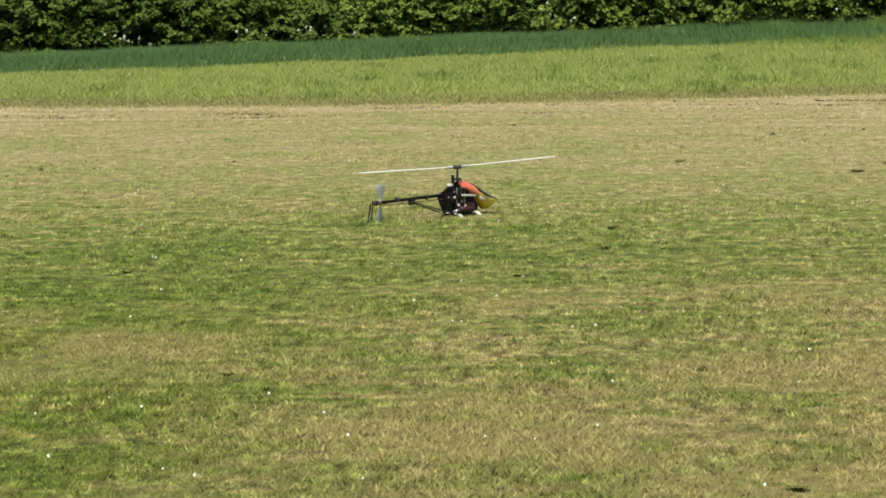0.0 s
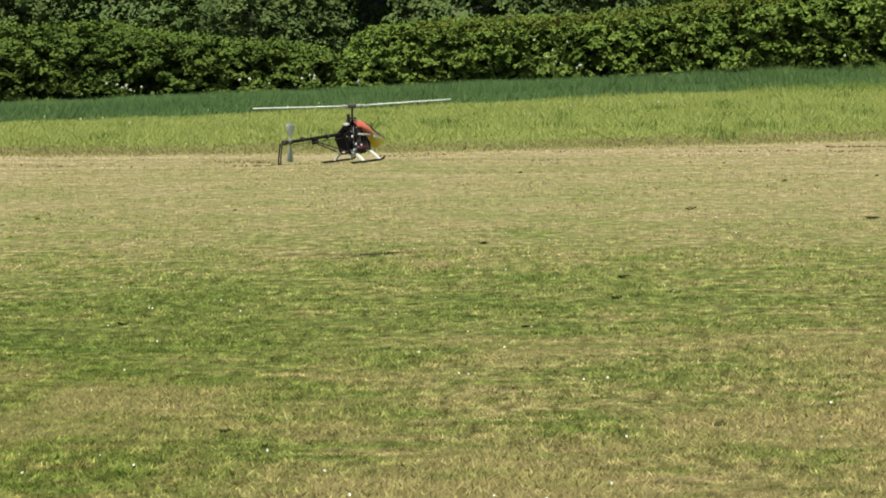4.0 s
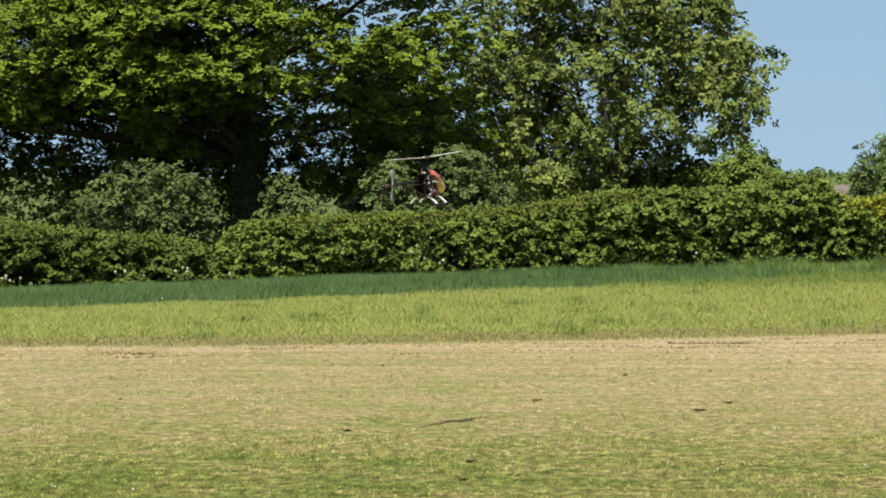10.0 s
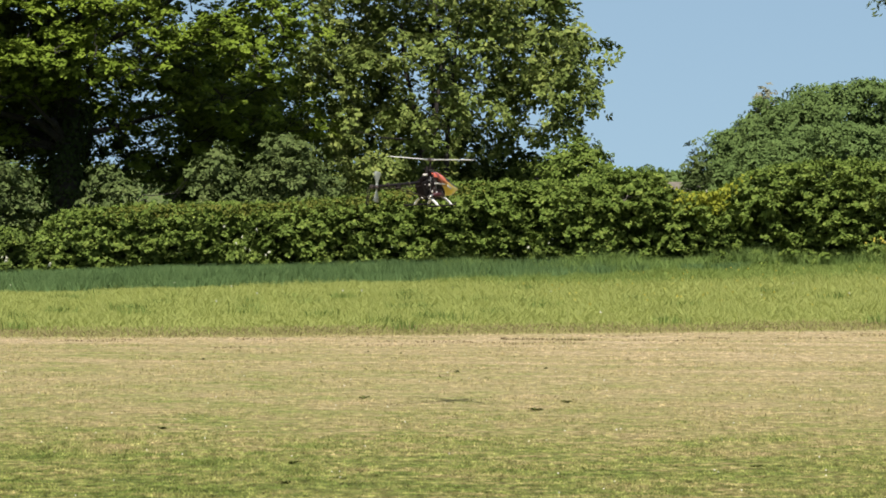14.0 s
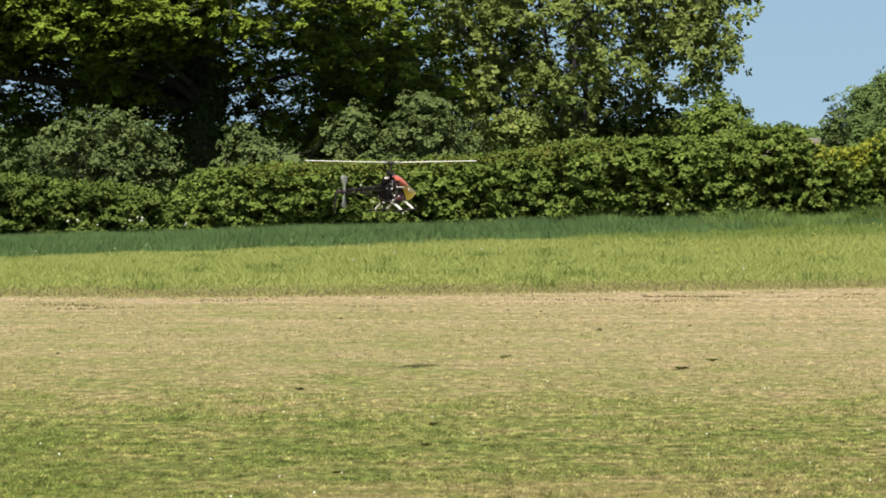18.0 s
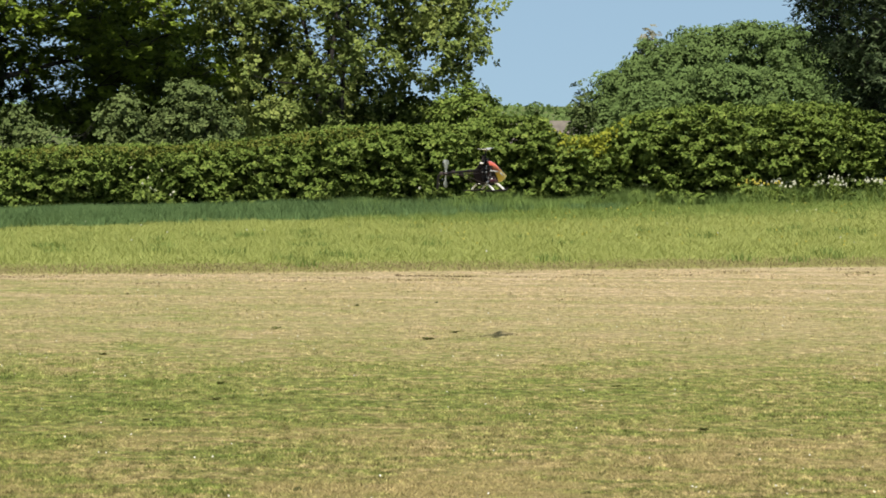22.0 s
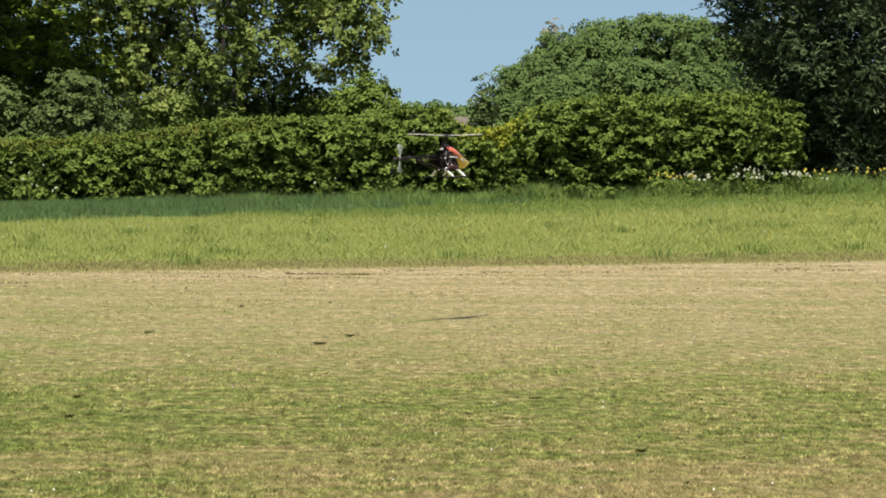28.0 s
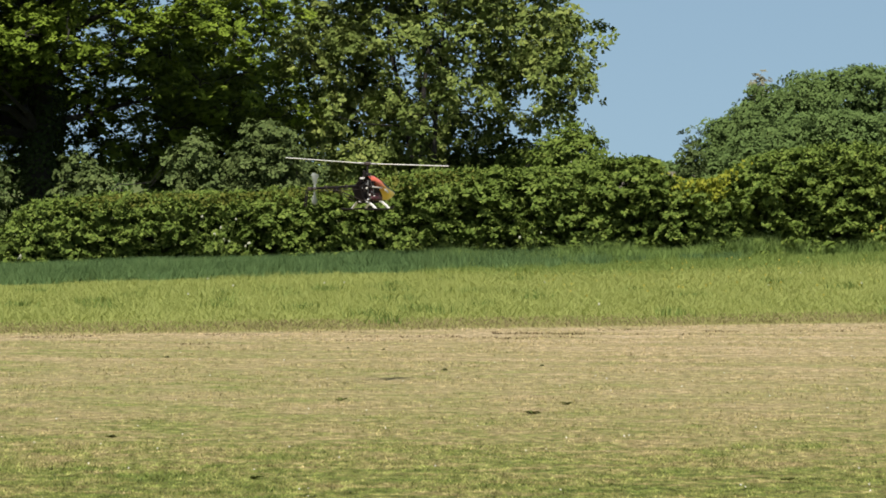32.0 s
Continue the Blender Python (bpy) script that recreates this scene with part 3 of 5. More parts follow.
# ---- hedge ----
HEDGE_Y = 85.6
HEDGE_X = [-20.0, -13.4, -11.7, -10.8, -9.6, -8.2, -7.4, -6.95, -5.3, -3.1, -1.4, -0.8, 0.2, 1.5, 2.5, 3.4, 4.2, 4.5, 4.75, 5.3, 5.7, 6.1, 6.8, 7.5, 8.5, 9.5, 10.0, 10.4, 13.0, 16.0]
HEDGE_TOP = [0.9, 0.95, 1.0, 0.80, 0.66, 0.60, 0.36, 0.86, 1.0, 1.03, 1.18, 1.28, 1.42, 1.48, 1.50, 1.68, 1.70, 1.40, 1.26, 1.28, 1.54, 1.74, 1.88, 1.95, 1.92, 2.0, 2.02, 1.90, 1.5, 1.5]


def hedge():
    root = new("hedge")
    root.location = (0, HEDGE_Y, 0)
    cx = -16.5 + 27.4 * rng.random(10500)
    top = np.interp(cx, HEDGE_X, HEDGE_TOP)
    low = ground_z(cx, HEDGE_Y)
    keep = rng.random(len(cx)) * 2.4 < top - low + 0.2
    cx, top, low = cx[keep][:6300], top[keep][:6300], low[keep][:6300]
    n = len(cx)
    u = rng.random(n)
    cz = low + 0.06 + (top - low) * u
    cy = rng.normal(size=n) * 0.40 - 0.45 * (u < 0.85)
    places, facing = [], []
    for a, b, c, t in zip(cx, cy, cz, top):
        bulge = noise.noise(Vector((a * 1.7, 7.0, c * 2.6)))
        b -= 0.30 * bulge
        r = 0.08 + 0.10 * rng.random()
        c = min(c, t - r * 0.45 + 0.16 * rng.random() ** 2)
        p, f = spray((a, b, c), (r * 1.25, r, r * 0.6), int(46 * r / 0.13), 0.85, 0.55, 8, 0.046, 0.75, 0.85, 0.35, 1.3)
        places.append(p)
        facing.append(f)
    # the thick heart of the hedge, and its full growth at the dip
    for q in range(480):
        a = -16.5 + 27.2 * rng.random() if q < 330 else 2.9 + 2.8 * rng.random()
        z0, z1 = float(ground_z(a, HEDGE_Y)), float(np.interp(a, HEDGE_X, HEDGE_TOP))
        p, f = spray((a, 0.35 * rng.normal(), z0 + (z1 - z0 - 0.48) * rng.random() + 0.08), (0.42, 0.3, 0.3), 110, 0.6, 0.4, 11, 0.06, 0.7, 0.8)
        places.append(p)
        facing.append(f)
    places, facing = np.concatenate(places), np.concatenate(facing)
    # left of -7.4 the shade near the oak is put into the colour
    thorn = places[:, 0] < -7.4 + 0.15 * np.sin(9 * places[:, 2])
    for mask, mat, lab in ((~thorn, M_HEDGE, "bright hawthorn leaves"), (thorn, M_SHADE_LEAF, "leaves darkened for shade near the oak")):
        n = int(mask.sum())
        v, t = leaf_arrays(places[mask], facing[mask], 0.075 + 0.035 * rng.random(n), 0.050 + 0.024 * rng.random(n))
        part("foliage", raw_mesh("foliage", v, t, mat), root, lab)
    # upright shoots that break the top line
    m = 1600
    sx = -20 + 30.9 * rng.random(m)
    st = np.interp(sx, HEDGE_X, HEDGE_TOP)
    h = 0.03 + 0.11 * rng.random(m) ** 2
    pl = np.stack([np.repeat(sx, 5) + rng.normal(size=m * 5) * 0.03, np.repeat(rng.normal(size=m) * 0.5, 5), np.repeat(st, 5) + np.tile(np.linspace(-0.1, 1, 5), m) * np.repeat(h, 5)], 1)
    fc = unit(rng.normal(size=(m * 5, 3)) + [0, -0.4, 0.3])
    v, t = leaf_arrays(pl, fc, 0.075, 0.045)
    part("young_growth", raw_mesh("young_growth", v, t, M_HEDGE), root, "pale young shoots")
    # bronze stretch along the trimmed top
    m = 3200
    bx = -6.0 + 7.0 * rng.random(m)
    bt = np.interp(bx, HEDGE_X, HEDGE_TOP)
    pl = np.stack([bx, rng.normal(size=m) * 0.5 - 0.2, bt - 0.25 * rng.random(m) ** 1.5 + 0.05], 1)
    v, t = leaf_arrays(pl, unit(rng.normal(size=(m, 3)) + [0, -0.5, 0.6]), 0.07, 0.05)
    part("bronze_growth", raw_mesh("bronze_growth", v, t, M_HEDGE_RED), root, "bronze new growth on the trimmed top")
    # golden stretch
    m = 700
    gx_ = 5.1 + 0.26 * rng.normal(size=m)
    gt = np.interp(gx_, HEDGE_X, HEDGE_TOP)
    pl = np.stack([gx_, -0.72 + 0.22 * rng.normal(size=m), gt - 0.42 * rng.random(m) ** 1.3 + 0.10], 1)
    v, t = leaf_arrays(pl, unit(rng.normal(size=(m, 3)) + [0, -0.6, 0.6]), 0.10, 0.065)
    tagged(part("golden_growth", raw_mesh("golden_growth", v, t, M_GOLD), root), "golden yellow leaves at the dip in the hedge", kind="stuff")
    runs = []
    for a in np.arange(-20, 10.85, 0.22):
        a += rng.normal() * 0.06
        z0, z1 = float(ground_z(a, HEDGE_Y)), float(np.interp(a, HEDGE_X, HEDGE_TOP)) - 0.12
        bend = rng.normal(size=2) * 0.22
        runs.append(([(a, 0, z0), (a + bend[0] * 0.5, bend[1] * 0.4, (z0 + z1) / 2), (a + bend[0], bend[1], z1)], [0.03, 0.02, 0.006]))
    part("stemwork", tubes_mesh("stemwork", runs, M_TWIG, 5), root, "dark woody stems")
    tagged(root, "long trimmed hawthorn hedge, taller towards one end", "hedge")


hedge()


# ---- trees ----
def limb(start, end, r0, r1, sag=0.12, steps=5):
    start, end = np.asarray(start, float), np.asarray(end, float)
    t = np.linspace(0, 1, steps)[:, None]
    path = start + (end - start) * t
    path[1:-1] += rng.normal(size=(steps - 2, 3)) * sag
    return path, np.linspace(r0, r1, steps)


def tree(name, at, label, category, leaf, clumps, trunk_top, trunk_r, leaves=110, leaf_size=0.11, flat=0.65, stems=1, trunk_label="dark trunk", dome=0.75, lift=0.85, ivy=0, twig=12, pad=1.0, slim=1.0, frond=1.0):
    """A tree from its clumps: rows of x, y, z, radius about its foot; trunk, limbs that reach the clumps, and leaves."""
    root = new(name)
    z0 = float(ground_z(at[0], at[1]))
    root.location = (at[0], at[1], z0)
    clumps = np.asarray(clumps)
    trunk_runs = []
    tops = []
    for s in range(stems):
        off = rng.normal(size=2) * (0.0 if stems == 1 else 0.5)
        lean = rng.normal(size=2) * (0.1 if stems == 1 else 0.5)
        p, r = limb((off[0], off[1], -0.1), (off[0] + lean[0], off[1] + lean[1], trunk_top), trunk_r, trunk_r * 0.5, 0.05, 6)
        r = np.asarray(r)
        r[0] *= 1.35
        trunk_runs.append((p, r))
        tops.append(p)
    for run in trunk_runs:
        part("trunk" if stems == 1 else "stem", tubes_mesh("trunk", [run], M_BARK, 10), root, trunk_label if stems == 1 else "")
    if ivy:
        # ivy climbing round the trunk
        u = rng.random(ivy) ** 0.8
        a = rng.random(ivy) * 2 * np.pi
        core = np.stack([np.interp(u * 3.6, tops[0][:, 2], tops[0][:, k]) for k in (0, 1)], 1)
        out = trunk_r * (1.0 + 0.35 * rng.random(ivy) + 0.25 * np.sin(9 * u + 2 * np.sin(a)))
        pl = np.stack([core[:, 0] + out * np.cos(a), core[:, 1] + out * np.sin(a), u * 3.6], 1)
        fc = unit(np.stack([np.cos(a), np.sin(a), 0.5 + 0 * a], 1) + 0.4 * rng.normal(size=(ivy, 3)))
        v, t = leaf_arrays(pl, fc, 0.085, 0.075)
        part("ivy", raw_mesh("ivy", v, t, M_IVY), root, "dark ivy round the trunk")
    runs = []
    order = rng.permutation(len(clumps))
    main = order[: int(np.clip(len(clumps) // 9, 5, 15))]
    mains = []
    for i in main:
        p0 = tops[rng.integers(stems)]
        c = clumps[i, :3]
        k = np.clip((c[2] - 0.45 * np.hypot(c[0], c[1])) / trunk_top, 0.62, 1.0)
        s = p0[int(round(k * (len(p0) - 1)))]
        p, r = limb(s, c, trunk_r * 0.26, trunk_r * 0.04, 0.16, 6)
        runs.append((p, r))
        mains.append(p)
    if leaf in (M_OAK, M_ASH):
        for run in runs:
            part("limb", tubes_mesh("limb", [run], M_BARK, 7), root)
        runs = []
    joints = np.concatenate([p[2:] for p in mains])
    rest = clumps[order[len(main):], :3]
    # the nearest clumps fork from the limbs first, the outer ones from their twigs
    near = np.array([((joints - c) ** 2).sum(1).min() for c in rest])
    pool = np.zeros((len(joints) + 3 * len(rest), 3))
    pool[:len(joints)] = joints
    filled = len(joints)
    for c in rest[np.argsort(near)]:
        j = pool[np.argmin(((pool[:filled] - c) ** 2).sum(1) + 0.5 * (pool[:filled, 2] > c[2]))]
        p, r = limb(j, c, trunk_r * 0.06, trunk_r * 0.015, 0.06, 4)
        runs.append((p, r))
        pool[filled:filled + 3] = p[1:]
        filled += 3
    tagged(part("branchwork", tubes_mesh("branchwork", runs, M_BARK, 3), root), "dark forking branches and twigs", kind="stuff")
    places, facing = [], []
    for x, y, z, r in clumps:
        p, f = spray((x, y, z), (r * 1.15, r, r * flat), int(leaves * (r / 0.6) ** 1.6), 0.6, 0.5, twig, leaf_size * pad, dome, lift, 0.2, frond)
        places.append(p)
        facing.append(f)
    places, facing = np.concatenate(places), np.concatenate(facing)
    size = leaf_size * (0.75 + 0.5 * rng.random(len(places)))
    v, t = leaf_arrays(places, facing, size * 1.25, size * 0.85 * slim)
    part("crown", raw_mesh("crown", v, t, leaf), root)
    tagged(root, label, category)
    return root


def crown_clumps(n, centre, radii, r=(0.5, 0.9), inner=0.45, keep=None, low=None):
    """Clump places in an ellipsoid crown, most of them towards its skin."""
    out = []
    while len(out) < n:
        d = unit(rng.normal(size=3))
        k = inner + (1 - inner) * rng.random() ** 0.5
        p = np.asarray(centre) + d * k * np.asarray(radii)
        if low is not None and p[2] < low:
            continue
        if keep is not None and not keep(p):
            continue
        out.append((*p, r[0] + (r[1] - r[0]) * rng.random()))
    return out


def crown_lobes(lobes, centre, radii, lobe_r, per, r, low):
    """Clumps on the tops and faces of large rounded lobes, with hollows left between the lobes."""
    spots, out = [], []
    tries = 0
    while len(spots) < lobes and tries < 6000:
        tries += 1
        dirn = unit(rng.normal(size=3))
        dirn = np.sign(dirn) * np.abs(dirn) ** 0.7
        p = np.asarray(centre) + dirn * np.asarray(radii) * (0.66 + 0.16 * rng.random())
        if p[2] < low + 0.4:
            continue
        if spots and min(np.linalg.norm(p - q[0]) for q in spots) < 1.15 * lobe_r[0]:
            continue
        spots.append((p, lobe_r[0] + (lobe_r[1] - lobe_r[0]) * rng.random()))
    for p, size in spots:
        for k in range(per):
            dirn = unit(rng.normal(size=3))
            if dirn[2] < -0.25:
                dirn[2] *= -1
            c = p + dirn * size * np.array([1.1, 1.0, 0.72]) * (0.75 + 0.3 * rng.random())
            if c[2] > low:
                out.append((*c, r[0] + (r[1] - r[0]) * rng.random()))
    return out


def crown_shelves(lobes, centre, radii, size, per, r, seed, low, cut=-0.25):
    """Leafy caps on overhanging lobes that stand out from the crown by unequal amounts, with deep hollows under them."""
    spots, out, tries = [], [], 0
    while len(spots) < lobes and tries < 9000:
        tries += 1
        d = unit(rng.normal(size=3))
        if d[1] > 0.3:
            continue
        d = np.sign(d) * np.abs(d) ** 0.75
        p0 = np.asarray(centre) + d * np.asarray(radii)
        swell = noise.noise(Vector(p0) * 0.45 + Vector((seed, 0, 0)))
        if swell < cut:
            continue
        p = np.asarray(centre) + d * np.asarray(radii) * (0.80 + 0.22 * swell + 0.12 * rng.normal())
        if p[2] < low + 0.6 * rng.random():
            continue
        if spots and min((((p - q[0]) * [0.95, 0.6, 0.95]) ** 2).sum() for q in spots) < (0.95 * size[0]) ** 2:
            continue
        spots.append((p, size[0] + (size[1] - size[0]) * rng.random()))
    for p, s in spots:
        for k in range(int(per * (s / size[1]) ** 1.5)):
            d = unit(rng.normal(size=3))
            d[2] = abs(d[2]) - 0.15
            c = p + d * s * np.array([1.0, 1.0, 0.95]) * (0.55 + 0.5 * rng.random())
            out.append((*c, r[0] + (r[1] - r[0]) * rng.random()))
    return out


def trees():
    def hollow(scale, cut, seed):
        return lambda p: noise.noise(Vector(p) * scale + Vector((seed, 0, 0))) > cut

    oak = crown_shelves(95, (-4.4, 0.8, 6.2), (4.6, 3.0, 4.8), (0.55, 0.95), 15, (0.24, 0.42), 3.0, 2.0, -0.6)
    oak += crown_shelves(30, (-1.7, -0.6, 5.2), (2.2, 3.0, 3.6), (0.55, 0.9), 15, (0.24, 0.42), 12.0, 3.2, -0.6)
    oak += crown_shelves(120, (0.4, 0, 4.8), (4.4, 4.0, 6.0), (0.55, 0.95), 15, (0.24, 0.42), 5.0, 2.7, -0.6)
    oak += crown_shelves(28, (-8.1, -0.3, 4.1), (2.5, 1.7, 1.7), (0.55, 0.8), 16, (0.22, 0.36), 9.0, 2.2, -0.6)
    oak += crown_shelves(26, (-5.9, 0.2, 5.2), (2.4, 1.6, 1.8), (0.55, 0.8), 14, (0.24, 0.40), 9.0, 3.0, -0.6)
    oak += crown_shelves(20, (-2.3, -1.5, 5.5), (1.7, 1.4, 1.6), (0.50, 0.8), 14, (0.24, 0.40), 7.0, 3.6, -0.8)
    oak += crown_shelves(26, (-0.5, -3.0, 4.9), (1.6, 0.9, 1.1), (0.5, 0.8), 15, (0.24, 0.38), 15.0, 3.3, -0.8)
    oak += crown_shelves(22, (-3.1, -2.6, 4.9), (1.3, 0.8, 1.0), (0.45, 0.75), 15, (0.24, 0.38), 19.0, 3.3, -0.8)
    oak += crown_shelves(12, (-1.9, -2.8, 4.2), (0.9, 0.7, 0.6), (0.4, 0.6), 14, (0.24, 0.36), 17.0, 3.0, -0.8)
    # deep hollows between the great limbs, and round the bole: x, z, half width, half height
    for hx, hz, rx, rz in [(-3.3, 3.1, 1.0, 0.55), (-0.1, 2.9, 0.75, 0.75), (-5.6, 3.3, 0.7, 0.35), (2.2, 3.3, 0.8, 0.35), (1.2, 4.6, 0.45, 0.3), (3.0, 4.3, 0.35, 0.3), (-4.2, 5.2, 0.5, 0.3)]:
        oak = [c for c in oak if c[1] > 1.2 or ((c[0] - hx) / rx) ** 2 + ((c[2] - hz) / rz) ** 2 > 1]
    oak += crown_clumps(70, (-7.4, 1.6, 4.1), (2.2, 1.0, 1.7), (0.45, 0.75), 0.2, None, 2.2)
    oak += crown_clumps(150, (-1.8, 1.8, 3.1), (6.2, 1.6, 1.5), (0.40, 0.70), 0.2, None, 1.7)
    oak += crown_clumps(210, (-2.0, 3.0, 5.4), (6.2, 1.6, 4.0), (0.50, 0.80), 0.2, None, 2.2)
    oak += crown_clumps(130, (-3.0, 2.6, 5.0), (6.4, 1.2, 2.6), (0.55, 0.85), 0.1, None, 3.2)
    # the far side of the crown is lower and slopes down to its tip
    oak = [c for c in oak if c[2] < 5.25 + 1.7 * max(0.0, c[0] + 7.5)]
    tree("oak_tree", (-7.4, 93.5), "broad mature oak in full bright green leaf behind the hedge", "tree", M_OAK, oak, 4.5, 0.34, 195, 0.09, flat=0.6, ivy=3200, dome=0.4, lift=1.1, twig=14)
    side = crown_lobes(9, (0, 0, 6.2), (5.0, 3.6, 3.8), (1.0, 1.6), 16, (0.30, 0.52), 2.9)
    tree("oak_tree", (-23.0, 98.5), "smaller oak standing beside the broad oak", "tree", M_OAK, side, 4.0, 0.28, 240, 0.09, flat=0.62, dome=1.15, lift=0.45)
    behind = crown_clumps(130, (0, 0, 3.2), (1.7, 1.2, 2.5), (0.40, 0.65), 0.3, None, 0.8)
    # the maple's outline leans out low on one side and is drawn in above
    open_up = hollow(1.1, -0.02, 8)

    def maple_shape(p):
        lo = np.interp(p[2], [0.9, 2.0, 3.6, 5.5, 6.3, 8.4], [-1.9, -2.3, -3.05, -3.1, -2.8, -1.2])
        hi = np.interp(p[2], [0.9, 2.0, 2.3, 2.8, 3.3, 4.0, 4.5, 4.9, 5.5, 6.2, 8.4], [0.6, 0.95, 1.6, 2.6, 3.15, 3.5, 3.2, 2.6, 2.4, 2.1, 0.6])
        return lo < p[0] < hi and open_up(p)

    maple = crown_clumps(80, (0.0, 1.0, 3.6), (3.2, 0.9, 4.2), (0.4, 0.6), 0.1, maple_shape, 1.0)
    maple += crown_clumps(680, (0.1, 0, 4.3), (3.9, 2.6, 4.6), (0.20, 0.38), 0.30, maple_shape, 1.1)
    # the sky shows through the crown in places, and it is dark and bare round the stems: x, z over the foot, half width, half height
    foot = float(ground_z(0.35, 95.0))
    for hx, hz, rx, rz in [(-0.65, 3.06, 0.32, 0.26), (0.6, 3.5, 0.30, 0.24), (1.57, 2.69, 0.32, 0.18), (-2.85, 2.88, 0.30, 0.22), (-3.4, 4.17, 0.30, 0.24), (-2.9, 4.57, 0.32, 0.24), (-0.27, 4.43, 0.26, 0.26)]:
        maple = [c for c in maple if ((c[0] - hx) / rx) ** 2 + ((c[2] + foot - hz) / rz) ** 2 > 1]
        behind = [c for c in behind if ((c[0] - 4.55 - hx) / rx) ** 2 + ((c[2] + foot - hz) / rz) ** 2 > 1]
    maple = [c for c in maple if c[1] > 0.7 or ((c[0] - 0.75) / 1.0) ** 2 + ((c[2] + foot - 1.85) / 0.8) ** 2 > 1]
    tree("oak_tree", (-4.2, 99.5), "shaded younger oak between the broad oak and the maple", "tree", M_OAK, behind, 3.4, 0.2, 190, 0.10, flat=0.6)
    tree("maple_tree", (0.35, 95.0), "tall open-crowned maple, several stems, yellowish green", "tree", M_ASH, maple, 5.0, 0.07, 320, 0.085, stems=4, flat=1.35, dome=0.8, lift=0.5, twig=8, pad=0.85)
    for x, y, w, h, n, mat, lab in [
            (-9.1, 88.3, 1.3, 3.0, 150, M_WILLOW, "grey-green sallow bush behind the hedge"),
            (-6.2, 88.3, 0.36, 2.4, 45, M_WILLOW, "small rounded grey-green bush behind the hedge"),
            (-4.15, 88.3, 0.46, 2.8, 55, M_WILLOW, "upright grey-green bush behind the hedge"),
            (-2.75, 88.6, 0.85, 2.95, 95, M_WILLOW, "grey-green bush behind the hedge"),
            (3.05, 93.0, 0.72, 2.72, 180, M_HEDGE, "rounded hawthorn bush beside the maple"),
            (-16.0, 92.5, 2.5, 2.9, 190, M_WILLOW, "grey-green scrub behind the hedge"),
            (-12.6, 95.8, 3.2, 3.4, 110, M_SHADE_LEAF, "shaded thorn scrub under the oak"),
            (-8.2, 97.0, 2.8, 3.4, 100, M_SHADE_LEAF, "shaded thorn scrub under the oak"),
            (-3.9, 97.0, 2.0, 3.8, 90, M_SHADE_LEAF, "shaded thorn scrub under the oak"),
            (0.6, 97.5, 1.7, 3.0, 90, M_SHADE_LEAF, "shaded thorn scrub behind the maple"),
            (2.0, 96.0, 0.8, 2.5, 60, M_SHADE_LEAF, "low thorn bush behind the maple")]:
        c = crown_clumps(n, (0, 0, h * 0.5), (w, w * 0.8, h * 0.42), (0.22, 0.38) if y < 95.5 else (0.4, 0.65), 0.5, None, 0.2)
        tree("bush", (x, y), lab, "bush", mat, c, h * 0.5, 0.06, 210, 0.075, stems=3, twig=9, dome=1.0, lift=0.6)
    # far wood in the shallow valley: bearing, slope of the top, half width, distance
    for az, el, w, y in [(0.0660, 0.0090, 0.7, 170), (0.0715, 0.0125, 1.1, 173), (0.0780, 0.0172, 1.7, 170), (0.0860, 0.0190, 1.9, 172), (0.0945, 0.0205, 2.0, 170), (0.1010, 0.0206, 1.9, 171), (0.1080, 0.0192, 2.1, 172),
                         (0.1180, 0.0175, 2.3, 171), (0.1300, 0.0165, 2.4, 173), (0.0730, 0.0060, 1.0, 163), (0.0800, 0.0095, 1.7, 163), (0.0910, 0.0110, 1.8, 162), (0.1030, 0.0105, 1.9, 163)]:
        x, top = az * y, 1.82 + (el + 0.0012) * y
        h = top - float(ground_z(x, y))
        c = crown_clumps(130, (0, 0, h - 3.0), (w * 1.2, w, 2.6), (0.42, 0.68), 0.72, lambda p: p[1] < 0.3, 1.0)
        tree("wood_tree", (x, y), "rounded broad-leaved tree of a far wood", "tree", M_WOOD, c, h * 0.6, 0.2, 170, 0.11, dome=1.1, lift=0.6, twig=7)
    for az, el, w, y, mat, lab in [(0.0582, 0.0072, 0.42, 160, M_WILLOW, "slender pale green tree at the edge of the far wood"), (0.0738, 0.0180, 0.60, 178, M_PALE, "pale bare-twigged tree at the far wood")]:
        x, top = az * y, 1.82 + el * y
        h = top - float(ground_z(x, y))
        c = crown_clumps(60, (0, 0, h - 2.2), (w, w, 2.2), (0.24, 0.40), 0.3, None, 1.0)
        tree("slender_tree", (x, y), lab, "tree", mat, c, h * 0.8, 0.09, 260, 0.085, flat=1.4)
    # dense dark cypress, overhanging the end of the hedge
    cyp = []
    for q in range(2500):
        z = 0.08 + 6.8 * rng.random() ** 0.95
        rad = float(np.interp(z, [0, 1.0, 1.45, 1.9, 2.6, 3.2, 3.75, 4.2, 5.0, 5.8, 8], [2.75, 2.75, 3.0, 3.35, 3.85, 4.2, 4.4, 4.75, 5.2, 5.3, 4.0])) - 0.3
        a = rng.random() * 2 * np.pi
        k = 0.62 + 0.38 * rng.random() ** 0.6
        cyp.append((math.cos(a) * rad * k, math.sin(a) * rad * k * float(np.interp(z, [0, 2.2, 3.0, 3.6, 5.2], [1.0, 1.0, 0.82, 0.74, 0.80])), z, 0.24 + 0.22 * rng.random()))
    cyp += crown_clumps(420, (0, 0.3, 3.6), (2.9, 1.9, 3.5), (0.6, 0.9), 0.1, None, 0.4)
